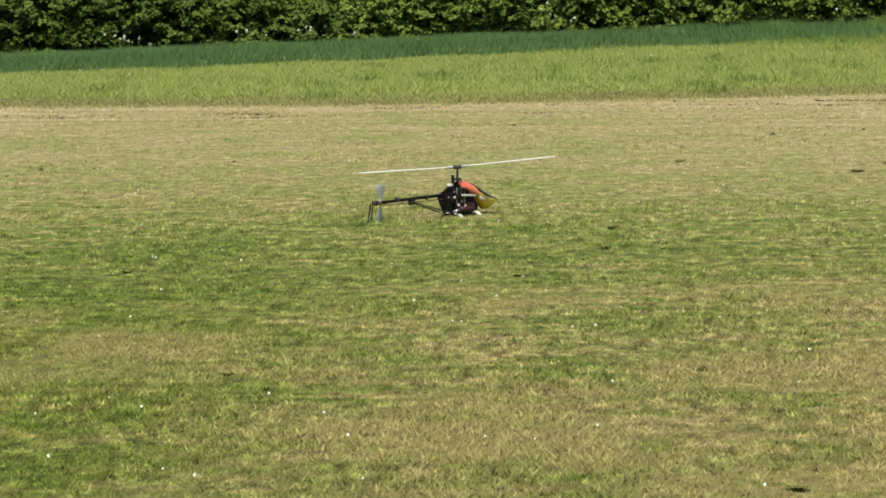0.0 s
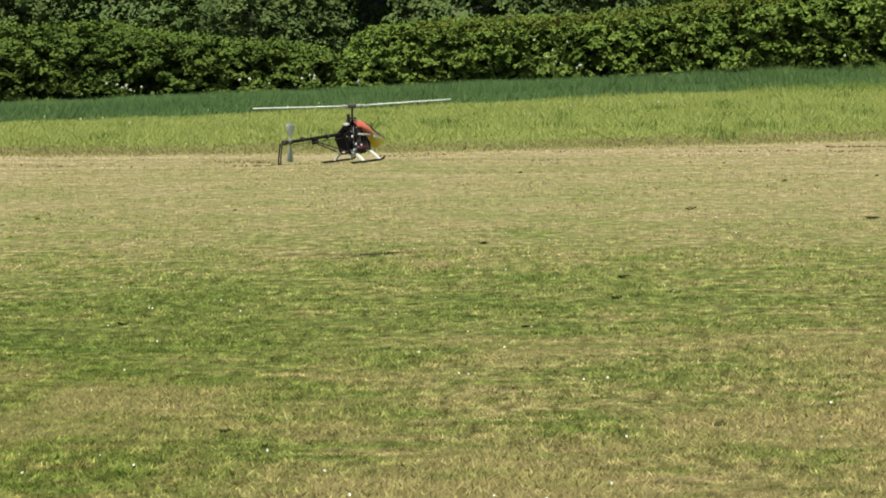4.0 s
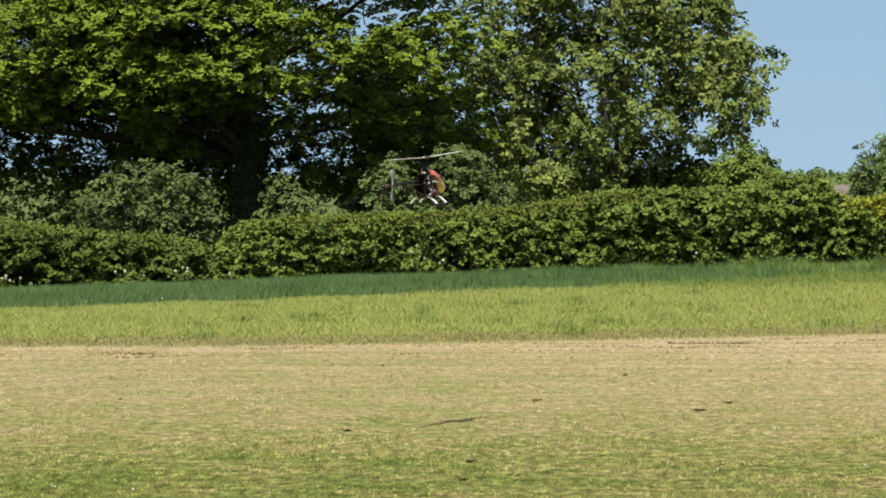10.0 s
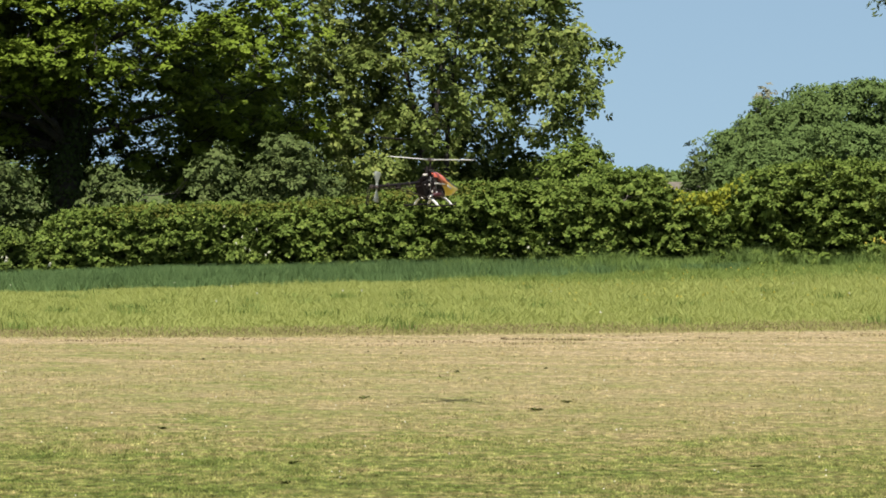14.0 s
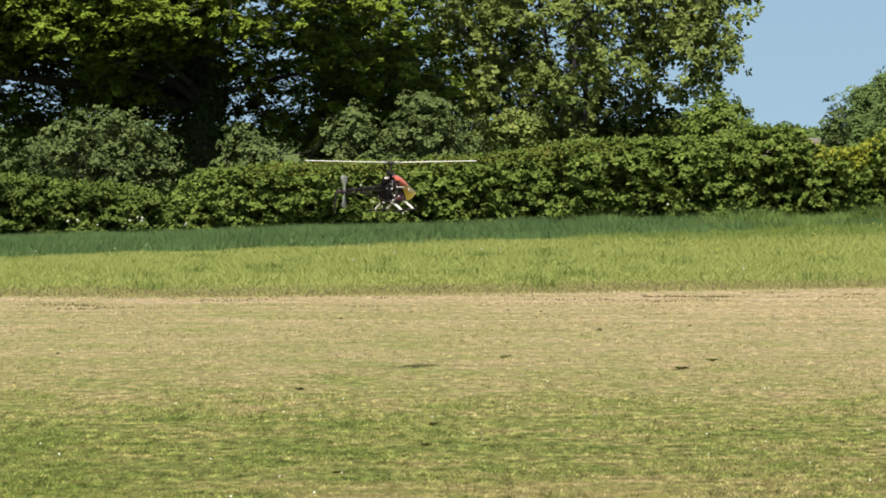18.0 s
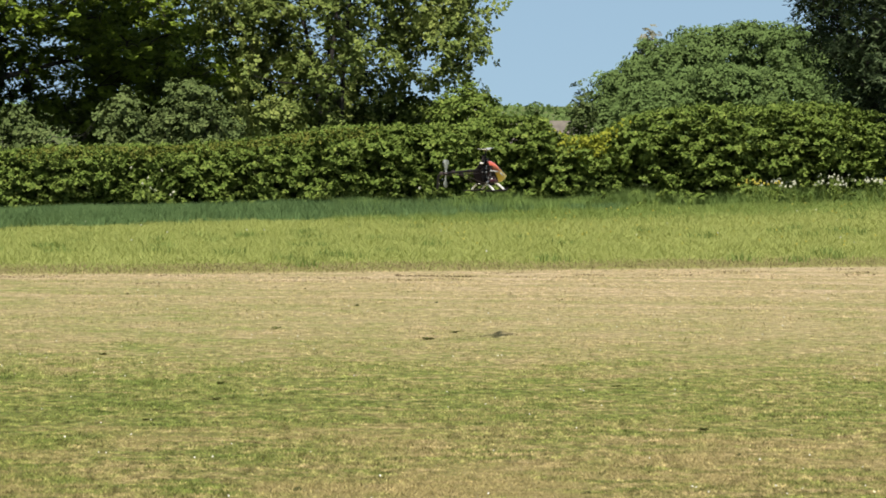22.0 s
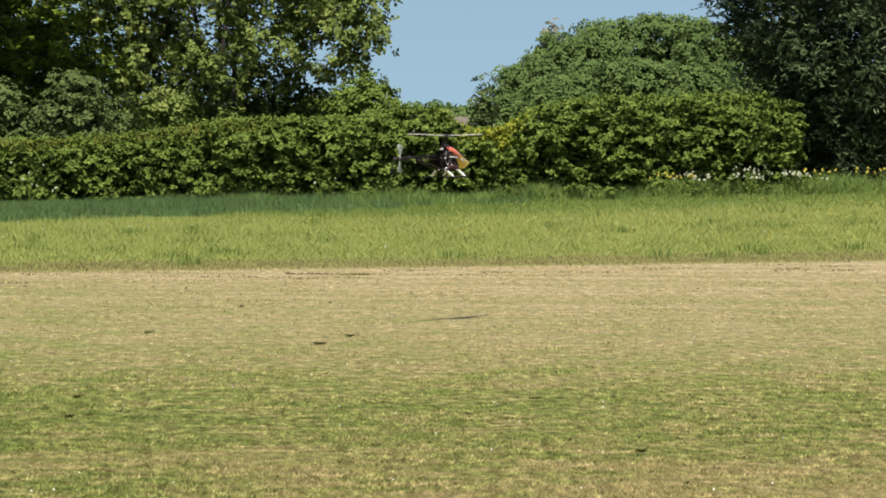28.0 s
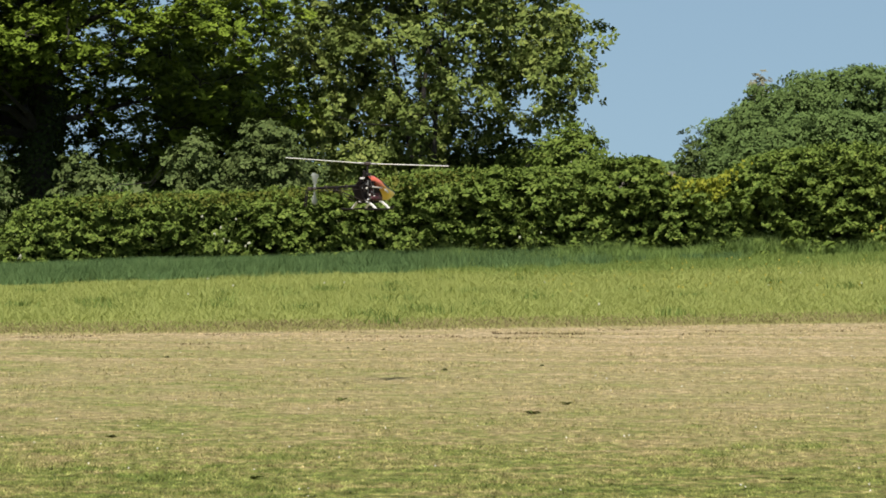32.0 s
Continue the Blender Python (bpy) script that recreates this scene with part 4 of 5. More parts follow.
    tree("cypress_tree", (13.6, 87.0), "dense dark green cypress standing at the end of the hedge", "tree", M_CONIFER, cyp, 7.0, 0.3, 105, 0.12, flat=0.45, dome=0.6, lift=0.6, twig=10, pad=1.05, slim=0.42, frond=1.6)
    # far hedgerow on the skyline
    n = 14000
    x = -95 + 190 * rng.random(n)
    y = 330 + 6 * rng.normal(size=n)
    base = ground_z(x, y)
    top = 1.9 + 0.35 * np.sin(x * 0.23) * np.sin(x * 0.071 + 1) + 0.25 * rng.random(n)
    z = base + (top - base) * rng.random(n) ** 0.6
    v, t = leaf_arrays(np.stack([x, y, z], 1), unit(rng.normal(size=(n, 3)) + [0, -0.8, 0.5]), 0.45, 0.34)
    tagged(part("far_hedgerow", raw_mesh("far_hedgerow", v, t, M_WOOD)), "far dark hedgerow along the skyline", "hedgerow", kind="stuff")
    x, y = 0.0479 * 300, 300.0
    h = 1.82 + 0.0016 * y - float(ground_z(x, y))
    tree("far_tree", (x, y), "small round tree on the skyline", "tree", M_WOOD, crown_clumps(20, (0, 0, h - 0.7), (0.35, 0.35, 0.6), (0.15, 0.3), 0.4), h * 0.8, 0.08, 40, 0.16)


trees()


# ---- cottage in the valley ----
def cottage(x, y):
    root = new("cottage")
    z = float(ground_z(x, y))
    root.location = (x, y, z)
    ridge = 1.32 - z
    eave, w, dpt = ridge - 1.5, 6.0, 5.0
    wall = part("wall", bm_mesh("wall", box_bm((w, dpt, eave), (-w / 2, 0, eave / 2), 0.03), M_RENDER, False), root, "cream rendered wall")
    bm = bmesh.new()
    for xg in (-w - 0.15, 0.15):
        a = [bm.verts.new((xg, -dpt / 2 - 0.3, eave - 0.1)), bm.verts.new((xg, 0, ridge)), bm.verts.new((xg, dpt / 2 + 0.3, eave - 0.1)), bm.verts.new((xg, dpt / 2 + 0.3, eave - 0.25)), bm.verts.new((xg, -dpt / 2 - 0.3, eave - 0.25))]
        bm.faces.new(a)
    bm.verts.ensure_lookup_table()
    for k0 in range(5):
        k1 = (k0 + 1) % 5
        bm.faces.new((bm.verts[k0], bm.verts[k1], bm.verts[5 + k1], bm.verts[5 + k0]))
    roof = part("roof", bm_mesh("roof", bm, M_TILE, False), root, "brown tiled roof")
    part("chimney", bm_mesh("chimney", box_bm((0.5, 0.5, 1.0), (-4.9, 0.1, ridge + 0.0), 0.02), M_RENDER, False), roof)
    bm = bmesh.new()
    a = [bm.verts.new(p) for p in ((0.17, -1.5, eave - 0.2), (0.17, 1.5, eave - 0.2), (0.17, 0, ridge - 0.25), (0.30, -1.5, eave - 0.2), (0.30, 1.5, eave - 0.2), (0.30, 0, ridge - 0.25))]
    for f in ((0, 1, 2), (3, 5, 4), (0, 2, 5, 3), (1, 4, 5, 2), (0, 3, 4, 1)):
        bm.faces.new([a[q] for q in f])
    part("gable", bm_mesh("gable", bm, M_RENDER, False), wall, "white gable")
    for xx in (-4.8, -3.0, -1.2):
        win = part("window", bm_mesh("window", box_bm((0.9, 0.08, 1.0), (xx, -dpt / 2 - 0.02, 1.5), 0.01), M_SHADE, False), wall, "dark window")
    tagged(root, "low cottage with a brown tiled roof half hidden by the hedge", "house")


M_SHADE = plain("dark_window_glass", (0.02, 0.025, 0.03), 0.1, 0, 0.1, 3)
cottage(11.05, 185.0)


# ---- cow parsley and small things in the turf ----
def umbel_mesh(tip, r, mat):
    """A flat, bumpy flower head: a fan of small rays round its middle."""
    k = 14
    a = np.linspace(0, 2 * np.pi, k, endpoint=False)
    rim = r * (0.75 + 0.45 * rng.random(k)) * np.where(np.arange(k) % 2, 1.0, 0.55)
    ring = np.stack([tip[0] + rim * np.cos(a), tip[1] + rim * np.sin(a), tip[2] + 0.012 * rng.normal(size=k)], 1)
    inner = np.stack([tip[0] + 0.4 * r * np.cos(a), tip[1] + 0.4 * r * np.sin(a), tip[2] + 0.025 + 0.01 * rng.normal(size=k)], 1)
    v = np.concatenate([ring, inner, [[tip[0], tip[1], tip[2] + 0.03]]])
    i = np.arange(k)
    j = (i + 1) % k
    return raw_mesh("umbel", v, [np.stack([i, j, k + j, k + i], 1), np.stack([k + i, k + j, np.full(k, 2 * k)], 1)], mat)


def cow_parsley(x, y, height, heads, flower, name="cow_parsley", label="white-flowered cow parsley at the hedge foot"):
    root = new(name)
    z = float(ground_z(x, y))
    root.location = (x, y, z)
    for q in range(heads):
        tip = np.array([rng.normal() * 0.14, rng.normal() * 0.10, height * (0.8 + 0.25 * rng.random())])
        path, r = limb((rng.normal() * 0.03, rng.normal() * 0.03, 0), tip, 0.008, 0.004, 0.015, 4)
        stem = part("stem", tubes_mesh("stem", [(path, r)], M_HEDGE, 5), root)
        part("umbel", umbel_mesh(tip, 0.020 + 0.020 * rng.random(), flower), stem, "flat flower head")
    m = 36
    pl = np.stack([rng.normal(size=m) * 0.12, rng.normal(size=m) * 0.1, rng.random(m) * height * 0.8], 1)
    v, t = leaf_arrays(pl, unit(rng.normal(size=(m, 3)) + [0, -0.3, 0.5]), 0.08, 0.03)
    part("leaves", raw_mesh("leaves", v, t, M_FOOT), root)
    tagged(root, label, "wildflower", "cow parsley along the hedge")


FLOWERS = [(-11.35, 84.0, 0.62, 5), (-11.0, 84.0, 0.5, 3), (-8.9, 84.0, 0.55, 3), (-7.8, 84.0, 0.6, 4), (-7.0, 84.0, 0.5, 2), (-3.55, 84.0, 0.72, 3), (-3.45, 84.0, 1.0, 3), (-3.0, 84.0, 0.6, 2), (2.0, 84.0, 0.6, 2)]
for x, y, h, n in FLOWERS:
    cow_parsley(x, y, h, n, M_WHITE)
for q in range(11):
    cow_parsley(8.6 + 1.7 * rng.random() + 0.08 * q, 84.0 + 0.6 * rng.random(), 0.40 + 0.16 * rng.random(), 7, M_WHITE)
for x in (8.25, 8.5, 8.75, 11.0, 11.3, 11.9, 12.3):
    cow_parsley(x, 83.9, 0.50, 5, M_YELLOW, "yellow_ragwort", "yellow wildflowers in the grass below the cypress")


def turf_specks():
    n = 300
    x, y = field_points(n, 14, 47)
    pl = np.stack([x, y, ground_z(x, y) + 0.028], 1)
    v, t = leaf_arrays(pl, unit(rng.normal(size=(n, 3)) * 0.5 + [0, -0.8, 0.8]), 0.009 + 0.008 * rng.random(n), 0.011)
    tagged(part("daisies", raw_mesh("daisies", v, t, M_DAISY)), "scattered small white daisies in the turf", "flowers", kind="stuff")
    n = 34
    x, y = field_points(n, 52, 80)
    keep = (y > mow_edge(x) + 1) & (y < crop_edge(x) - 0.5)
    x, y = x[keep], y[keep]
    pl = np.stack([x, y, ground_z(x, y) + 0.17], 1)
    v, t = leaf_arrays(pl, unit(rng.normal(size=(len(x), 3)) * 0.5 + [0, -0.8, 0.6]), 0.035, 0.03)
    tagged(part("meadow_flowers", raw_mesh("meadow_flowers", v, t, M_WHITE)), "pale flower heads in the rough grass", "flowers", kind="stuff")
    n = 150
    x, y = field_points(n, 58, 82, 0.02, 0.17)
    keep = y > mow_edge(x) + 2.5
    x, y = x[keep], y[keep]
    pl = np.stack([x, y, ground_z(x, y) + 0.10 + 0.03 * rng.random(len(x))], 1)
    v, t = leaf_arrays(pl, unit(rng.normal(size=(len(x), 3)) * 0.5 + [0, -0.8, 0.6]), 0.035, 0.032)
    tagged(part("buttercups", raw_mesh("buttercups", v, t, M_YELLOW)), "small yellow buttercups in the rough grass", "flowers", kind="stuff")
    # worm casts and clods, dark in the turf
    runs = []
    x, y = field_points(30, 15, 46)
    for a, b in zip(x, y):
        s = 0.012 + 0.016 * rng.random() ** 2
        z = float(ground_z(a, b))
        runs.append(([(a - s, b, z), (a - 0.4 * s, b + 0.2 * s, z + 0.1 * s), (a + 0.5 * s, b, z + 0.3 * s), (a + s, b - 0.2 * s, z)], [0.2 * s, 0.5 * s, 0.6 * s, 0.2 * s]))
    tagged(part("soil_casts", tubes_mesh("soil_casts", runs, M_SOIL, 7)), "small dark soil casts scattered in the turf", "soil", kind="stuff")


turf_specks()


def plantain(x, y, r):
    """A low dark mound of broad leaves in the turf."""
    root = new("plantain_rosette")
    root.location = (x, y, float(ground_z(x, y)))
    for k in range(14):
        a = 2 * np.pi * (k * 0.382 + 0.1 * rng.random())
        rise = 0.15 + 0.75 * rng.random()
        size = r * (0.55 + 0.5 * rng.random())
        u = np.linspace(0, 1, 4)
        foot = 0.35 * r * rng.random()
        out = foot + size * u * math.cos(rise)
        mid = np.stack([np.cos(a) * out, np.sin(a) * out, 0.55 * size * math.sin(rise) * np.sin(2.2 * u)], 1)
        wide = 0.28 * size * np.sin(np.pi * np.clip(u * 0.85 + 0.12, 0, 1))[:, None] * np.array([[-np.sin(a), np.cos(a), 0.0]])
        v = np.concatenate([mid - wide + [0, 0, 0.004], mid, mid + wide + [0, 0, 0.004]])
        i = np.arange(3)
        part("leaf", raw_mesh("leaf", v, np.concatenate([np.stack([i + o, i + o + 1, i + o + 5, i + o + 4], 1) for o in (0, 4)]), M_ROSETTE, True), root)
    tagged(root, "dark low plantain rosette in the mown turf", "weed", "plantains in the turf")


M_ROSETTE = leafy("dark_plantain_leaves", (0.048, 0.056, 0.018), (0.075, 0.086, 0.028), (0.115, 0.122, 0.044), 0.1, 0.6, 0.7, 6.0, 0.1)
for x, y, r in [(-1.80, 31.5, 0.055), (-0.50, 35.75, 0.085), (0.79, 34.2, 0.10), (1.06, 35.4, 0.085), (-0.81, 28.0, 0.07), (-0.80, 26.3, 0.06), (-3.22, 24.65, 0.055), (-2.10, 19.2, 0.045),
                (0.09, 15.5, 0.06), (2.24, 23.9, 0.065), (1.98, 28.1, 0.06), (-1.19, 24.35, 0.04)]:
    plantain(x, y, 0.62 * r)

# ---- model helicopter ----
M_BLACK = plain("black_carbon_plate", (0.010, 0.008, 0.008), 0.6, 0, 0.3, 90, 0, 0.12)
M_DARK = plain("dark_engine_metal", (0.04, 0.032, 0.030), 0.5, 0.3, 0.5, 50, 0, 0.2)
M_STEEL = plain("bright_steel", (0.55, 0.55, 0.56), 0.3, 1.0, 0.1, 60)
M_SKID = plain("white_plastic_strut", (0.50, 0.50, 0.48), 0.4, 0, 0.05, 60)
M_BLADE = plain("white_blade_paint", (0.41, 0.41, 0.39), 0.35, 0, 0.05, 40, 0.3)
M_TAIL = plain("pale_plastic_blade", (0.18, 0.20, 0.18), 0.45, 0, 0.08, 40)
M_PURPLE = plain("wine_red_plate", (0.042, 0.014, 0.017), 0.5, 0.0, 0.4, 70, 0, 0.2)
M_CREAM = plain("pale_plastic", (0.42, 0.41, 0.39), 0.5, 0, 0.08, 60)
M_GRIP = plain("grey_grip_metal", (0.22, 0.22, 0.22), 0.4, 0.5, 0.1, 60)
M_TINT = plain("black_canopy_window", (0.012, 0.011, 0.012), 0.45, 0, 0.1, 40, 0.0, 0.2)


def canopy_paint():
    """Fibreglass: red-orange shell that runs to yellow at the nose."""
    m, nodes, links, bsdf = material("red_to_yellow_canopy_paint")
    tc = nodes.new("ShaderNodeTexCoord")
    sep = nodes.new("ShaderNodeSeparateXYZ")
    links.new(tc.outputs["Object"], sep.inputs[0])
    n = noise_node(nodes, links, tc.outputs["Object"], 14.0, 3)
    f = calc(nodes, links, "ADD", calc(nodes, links, "MULTIPLY", sep.outputs[0], 2.4), calc(nodes, links, "MULTIPLY", n.outputs[0], 0.12))
    f = calc(nodes, links, "SUBTRACT", f, calc(nodes, links, "MULTIPLY", sep.outputs[2], 0.6))
    f = calc(nodes, links, "ADD", f, 0.17, True)
    r = ramp(nodes, [(0.0, (0.34, 0.064, 0.042)), (0.30, (0.46, 0.115, 0.058)), (0.42, (0.56, 0.22, 0.05)), (0.50, (0.62, 0.40, 0.02)), (1.0, (0.64, 0.48, 0.02))])
    links.new(f, r.inputs[0])
    links.new(r.outputs[0], bsdf.inputs["Base Color"])
    bsdf.inputs["Roughness"].default_value = 0.3
    bsdf.inputs["Coat Weight"].default_value = 0.5
    return m


M_CANOPY = canopy_paint()
HUB_Z = 0.36


def rod(name, a, b, r, mat, parent, label="", sides=8, r2=None):
    path = np.array([a, np.add(a, np.subtract(b, a) * 0.02), np.add(a, np.subtract(b, a) * 0.98), b], float)
    r2 = r if r2 is None else r2
    me = tubes_mesh(name, [(path, [0.15 * r, r, r2, 0.15 * r2])], mat, sides)
    return part(name, me, parent, label)


def lathe_x(rings, sides=20):
    """Shell along x: rows of x, centre z, half width, upper height, lower height."""
    verts, quads = [], []
    ang = np.linspace(0, 2 * np.pi, sides, endpoint=False)
    for x, cz, w, up, down in rings:
        c, s = np.cos(ang), np.sin(ang)
        yy = w * np.sign(c) * np.abs(c) ** 1.15
        zz = np.where(s > 0, up, down) * np.sign(s) * np.abs(s) ** 1.1 + cz
        verts.append(np.stack([np.full(sides, x), yy, zz], 1))
    n = len(rings)
    i, j = np.meshgrid(np.arange(n - 1), np.arange(sides), indexing="ij")
    k = (j + 1) % sides
    quads = np.stack([i * sides + j, i * sides + k, (i + 1) * sides + k, (i + 1) * sides + j], -1).reshape(-1, 4)
    return np.concatenate(verts), quads


def blade_mesh(name, root, tip, chord, thick, mat, fan=1.0):
    """A blade along +x with an aerofoil section, rounded at its tip."""
    step = min(0.04, (tip - root) * 0.2)
    xs_ = np.array([root, root + step, root + 2 * step, (root + tip) / 2 + 0.5 * step, tip - 0.02, tip - 0.006, tip])
    cs_ = np.array([0.45, 0.55, 1.0, (1 + fan) / 2, fan, 0.9 * fan, 0.6 * fan]) * chord
    sec = np.array([(-0.3, 0), (-0.25, 0.4), (-0.1, 0.5), (0.2, 0.4), (0.7, 0.02), (0.7, -0.02), (0.2, -0.3), (-0.1, -0.4), (-0.25, -0.3)])
    verts = []
    for x, c in zip(xs_, cs_):
        verts.append(np.stack([np.full(len(sec), x), sec[:, 0] * c, sec[:, 1] * thick], 1))
    s, n = len(sec), len(xs_)
    i, j = np.meshgrid(np.arange(n - 1), np.arange(s), indexing="ij")
    k = (j + 1) % s
    quads = np.stack([i * s + j, i * s + k, (i + 1) * s + k, (i + 1) * s + j], -1).reshape(-1, 4)
    caps = np.array([np.arange(s), (n - 1) * s + np.arange(s)])
    return raw_mesh(name, np.concatenate(verts), [quads, caps], mat, True)


def helicopter():
    h = new("model_helicopter")
    # canopy: an open-backed shell from behind the mast to the pointed nose
    rings = [(-0.015, 0.238, 0.038, 0.030, 0.010), (0.02, 0.230, 0.057, 0.044, 0.014), (0.065, 0.212, 0.068, 0.058, 0.018), (0.12, 0.190, 0.069, 0.060, 0.018), (0.175, 0.170, 0.063, 0.055, 0.034),
             (0.235, 0.152, 0.052, 0.043, 0.066), (0.290, 0.143, 0.038, 0.029, 0.056), (0.340, 0.137, 0.022, 0.015, 0.030), (0.375, 0.134, 0.009, 0.006, 0.010), (0.385, 0.134, 0.001, 0.001, 0.001)]
    v, q = lathe_x(rings)
    canopy = part("canopy", raw_mesh("canopy", v, q, M_CANOPY, True), h, "red-orange canopy shell with a yellow nose")
    wv, wq = lathe_x([(x, cz + 0.003, w * 1.02, up + 0.001, 0.004) for x, cz, w, up, dn in rings[3:9]], 20)
    keep = [f for f in wq if wv[f][:, 2].mean() > np.interp(wv[f][:, 0].mean(), [r[0] for r in rings], [r[1] + 0.42 * r[3] for r in rings])]
    part("window", raw_mesh("window", wv, np.array(keep), M_TINT, True), canopy, "black tinted windscreen")
    for s in (-1, 1):
        bm = box_bm((0.15, 0.004, 0.012), (0.04, s * 0.0605, 0.184), 0.0018, turn=pose(0, 0, 0, 0, 4, 0))
        part("stripe", bm_mesh("stripe", bm, M_CREAM), canopy, "white side flash")
        bm = box_bm((0.075, 0.004, 0.016), (0.165, s * 0.0660, 0.156), 0.0018, turn=pose(0, 0, 0, 0, 18, -s * 8))
        part("flash", bm_mesh("flash", bm, M_CREAM), canopy, "pale flash below the red hood")
    # side frames
    for s in (-1, 1):
        bm = bmesh.new()
        outline = [(-0.155, 0.195), (-0.10, 0.215), (-0.045, 0.248), (0.02, 0.245), (0.07, 0.20), (0.12, 0.16), (0.155, 0.12), (0.15, 0.085), (0.08, 0.065), (-0.085, 0.065), (-0.115, 0.10), (-0.155, 0.17)]
        lo = [bm.verts.new((x, s * 0.030, z)) for x, z in outline]
        hi = [bm.verts.new((x, s * 0.034, z)) for x, z in outline]
        bm.faces.new(lo)
        bm.faces.new(hi)
        for a in range(len(lo)):
            b = (a + 1) % len(lo)
            bm.faces.new((lo[a], lo[b], hi[b], hi[a]))
        part("side_frame", bm_mesh("side_frame", bm, M_BLACK, False), h, "black carbon side plate")
    # mechanics between and outside the frames
    part("engine", bm_mesh("engine", box_bm((0.075, 0.058, 0.085), (0.03, 0, 0.13), 0.008), M_DARK), h, "dark metal engine block")
    bm = bmesh.new()
    for kx in range(5):
        box_bm((0.08, 0.066, 0.005), (0.03, 0, 0.10 + 0.014 * kx), 0.0, bm)
    part("cooling_fins", bm_mesh("cooling_fins", bm, M_DARK, False), h, "stacked cooling fins")
    part("fuel_tank", bm_mesh("fuel_tank", box_bm((0.10, 0.075, 0.065), (0.075, 0, 0.115), 0.015), M_PURPLE), h, "wine-red tank under the canopy")
    for s in (-1, 1):
        for x, z in ((-0.10, 0.165), (-0.045, 0.185), (-0.06, 0.115), (0.0, 0.105)):
            bm = box_bm((0.042, 0.022, 0.030), (x, s * 0.045, z), 0.003)
            servo = part("servo", bm_mesh("servo", bm, M_BLACK), h, "small black servo")
            rod("servo_arm", (x + 0.01, s * 0.057, z + 0.004), (x + 0.01, s * 0.060, z + 0.030), 0.003, M_DARK, servo)
    for s in (-1, 1):
        rod("push_rod", (-0.035, s * 0.055, 0.20), (-0.005, s * 0.028, 0.29), 0.0022, M_DARK, h, "thin steel push rod")
        for x, z in ((-0.13, 0.18), (-0.075, 0.21), (-0.02, 0.225), (-0.085, 0.09), (-0.02, 0.085), (0.05, 0.095), (0.11, 0.12), (-0.03, 0.15)):
            rod("bolt", (x, s * 0.033, z), (x, s * 0.040, z), 0.005, M_GRIP, h, "steel frame bolt", 6)
        for x, z in ((-0.06, 0.128), (0.005, 0.118), (-0.10, 0.178)):
            rod("control_wheel", (x, s * 0.056, z), (x, s * 0.061, z), 0.009, M_CREAM, h, "pale servo horn", 10)
        for x, z0, z1 in ((-0.052, 0.075, 0.235), (0.022, 0.080, 0.215)):
            part("frame_post", bm_mesh("frame_post", box_bm((0.007, 0.005, z1 - z0), (x, s * 0.0375, (z0 + z1) / 2), 0.0015), M_GRIP), h, "pale upright frame post")
        bm = bmesh.new()
        bmesh.ops.create_cone(bm, cap_ends=True, segments=18, radius1=0.026, radius2=0.026, depth=0.006, matrix=pose(-0.015, s * 0.041, 0.150, 90, 0, 0))
        gear = part("drive_gear", bm_mesh("drive_gear", bm, M_PURPLE, False), h, "dark red drive gear")
        rod("gear_hub", (-0.015, s * 0.043, 0.150), (-0.015, s * 0.050, 0.150), 0.008, M_GRIP, gear)
    rod("silencer", (-0.05, -0.058, 0.105), (0.09, -0.060, 0.098), 0.016, M_PURPLE, h, "dark tubular silencer", 12)
    rod("exhaust_stub", (-0.05, -0.058, 0.105), (-0.10, -0.062, 0.092), 0.008, M_STEEL, h, "", 8)
    bm = bmesh.new()
    bmesh.ops.create_cone(bm, cap_ends=True, segments=28, radius1=0.062, radius2=0.062, depth=0.012, matrix=pose(0, 0, 0.222))
    part("main_gear", bm_mesh("main_gear", bm, M_BLACK, False), h, "black main gear wheel")
    # tail
    boom = rod("tail_boom", (-0.14, 0, 0.195), (-0.775, 0, 0.182), 0.0102, M_BLACK, h, "slim black carbon tail boom", 12)
    part("tail_servo", bm_mesh("tail_servo", box_bm((0.045, 0.022, 0.040), (-0.44, 0, 0.172), 0.004), M_BLACK), boom, "tail servo clamped to the boom")
    for x in (-0.30, -0.58):
        bm = bmesh.new()
        bmesh.ops.create_cone(bm, cap_ends=True, segments=14, radius1=0.0155, radius2=0.0155, depth=0.014, matrix=pose(x, 0, 0.19, 0, 90, 0))
        part("boom_clamp", bm_mesh("boom_clamp", bm, M_DARK, False), boom)
    rod("tail_push_rod", (-0.15, -0.018, 0.172), (-0.75, -0.018, 0.165), 0.0024, M_DARK, boom, "thin tail push rod")
    for s in (-1, 1):
        rod("boom_strut", (-0.12, s * 0.042, 0.085), (-0.46, s * 0.014, 0.172), 0.0038, M_DARK, h, "thin boom support strut")
    part("tail_gearbox", bm_mesh("tail_gearbox", box_bm((0.036, 0.030, 0.030), (-0.785, 0, 0.182), 0.006), M_DARK), h, "tail gearbox")

    def fin(name, outline, y0, t, label):
        bm = bmesh.new()
        a = [bm.verts.new((x, y0 - t, z)) for x, z in outline]
        b = [bm.verts.new((x, y0 + t, z)) for x, z in outline]
        bm.faces.new(a)
        bm.faces.new(b)
        for k0 in range(len(a)):
            k1 = (k0 + 1) % len(a)
            bm.faces.new((a[k0], a[k1], b[k1], b[k0]))
        part(name, bm_mesh(name, bm, M_BLACK, False), h, label)

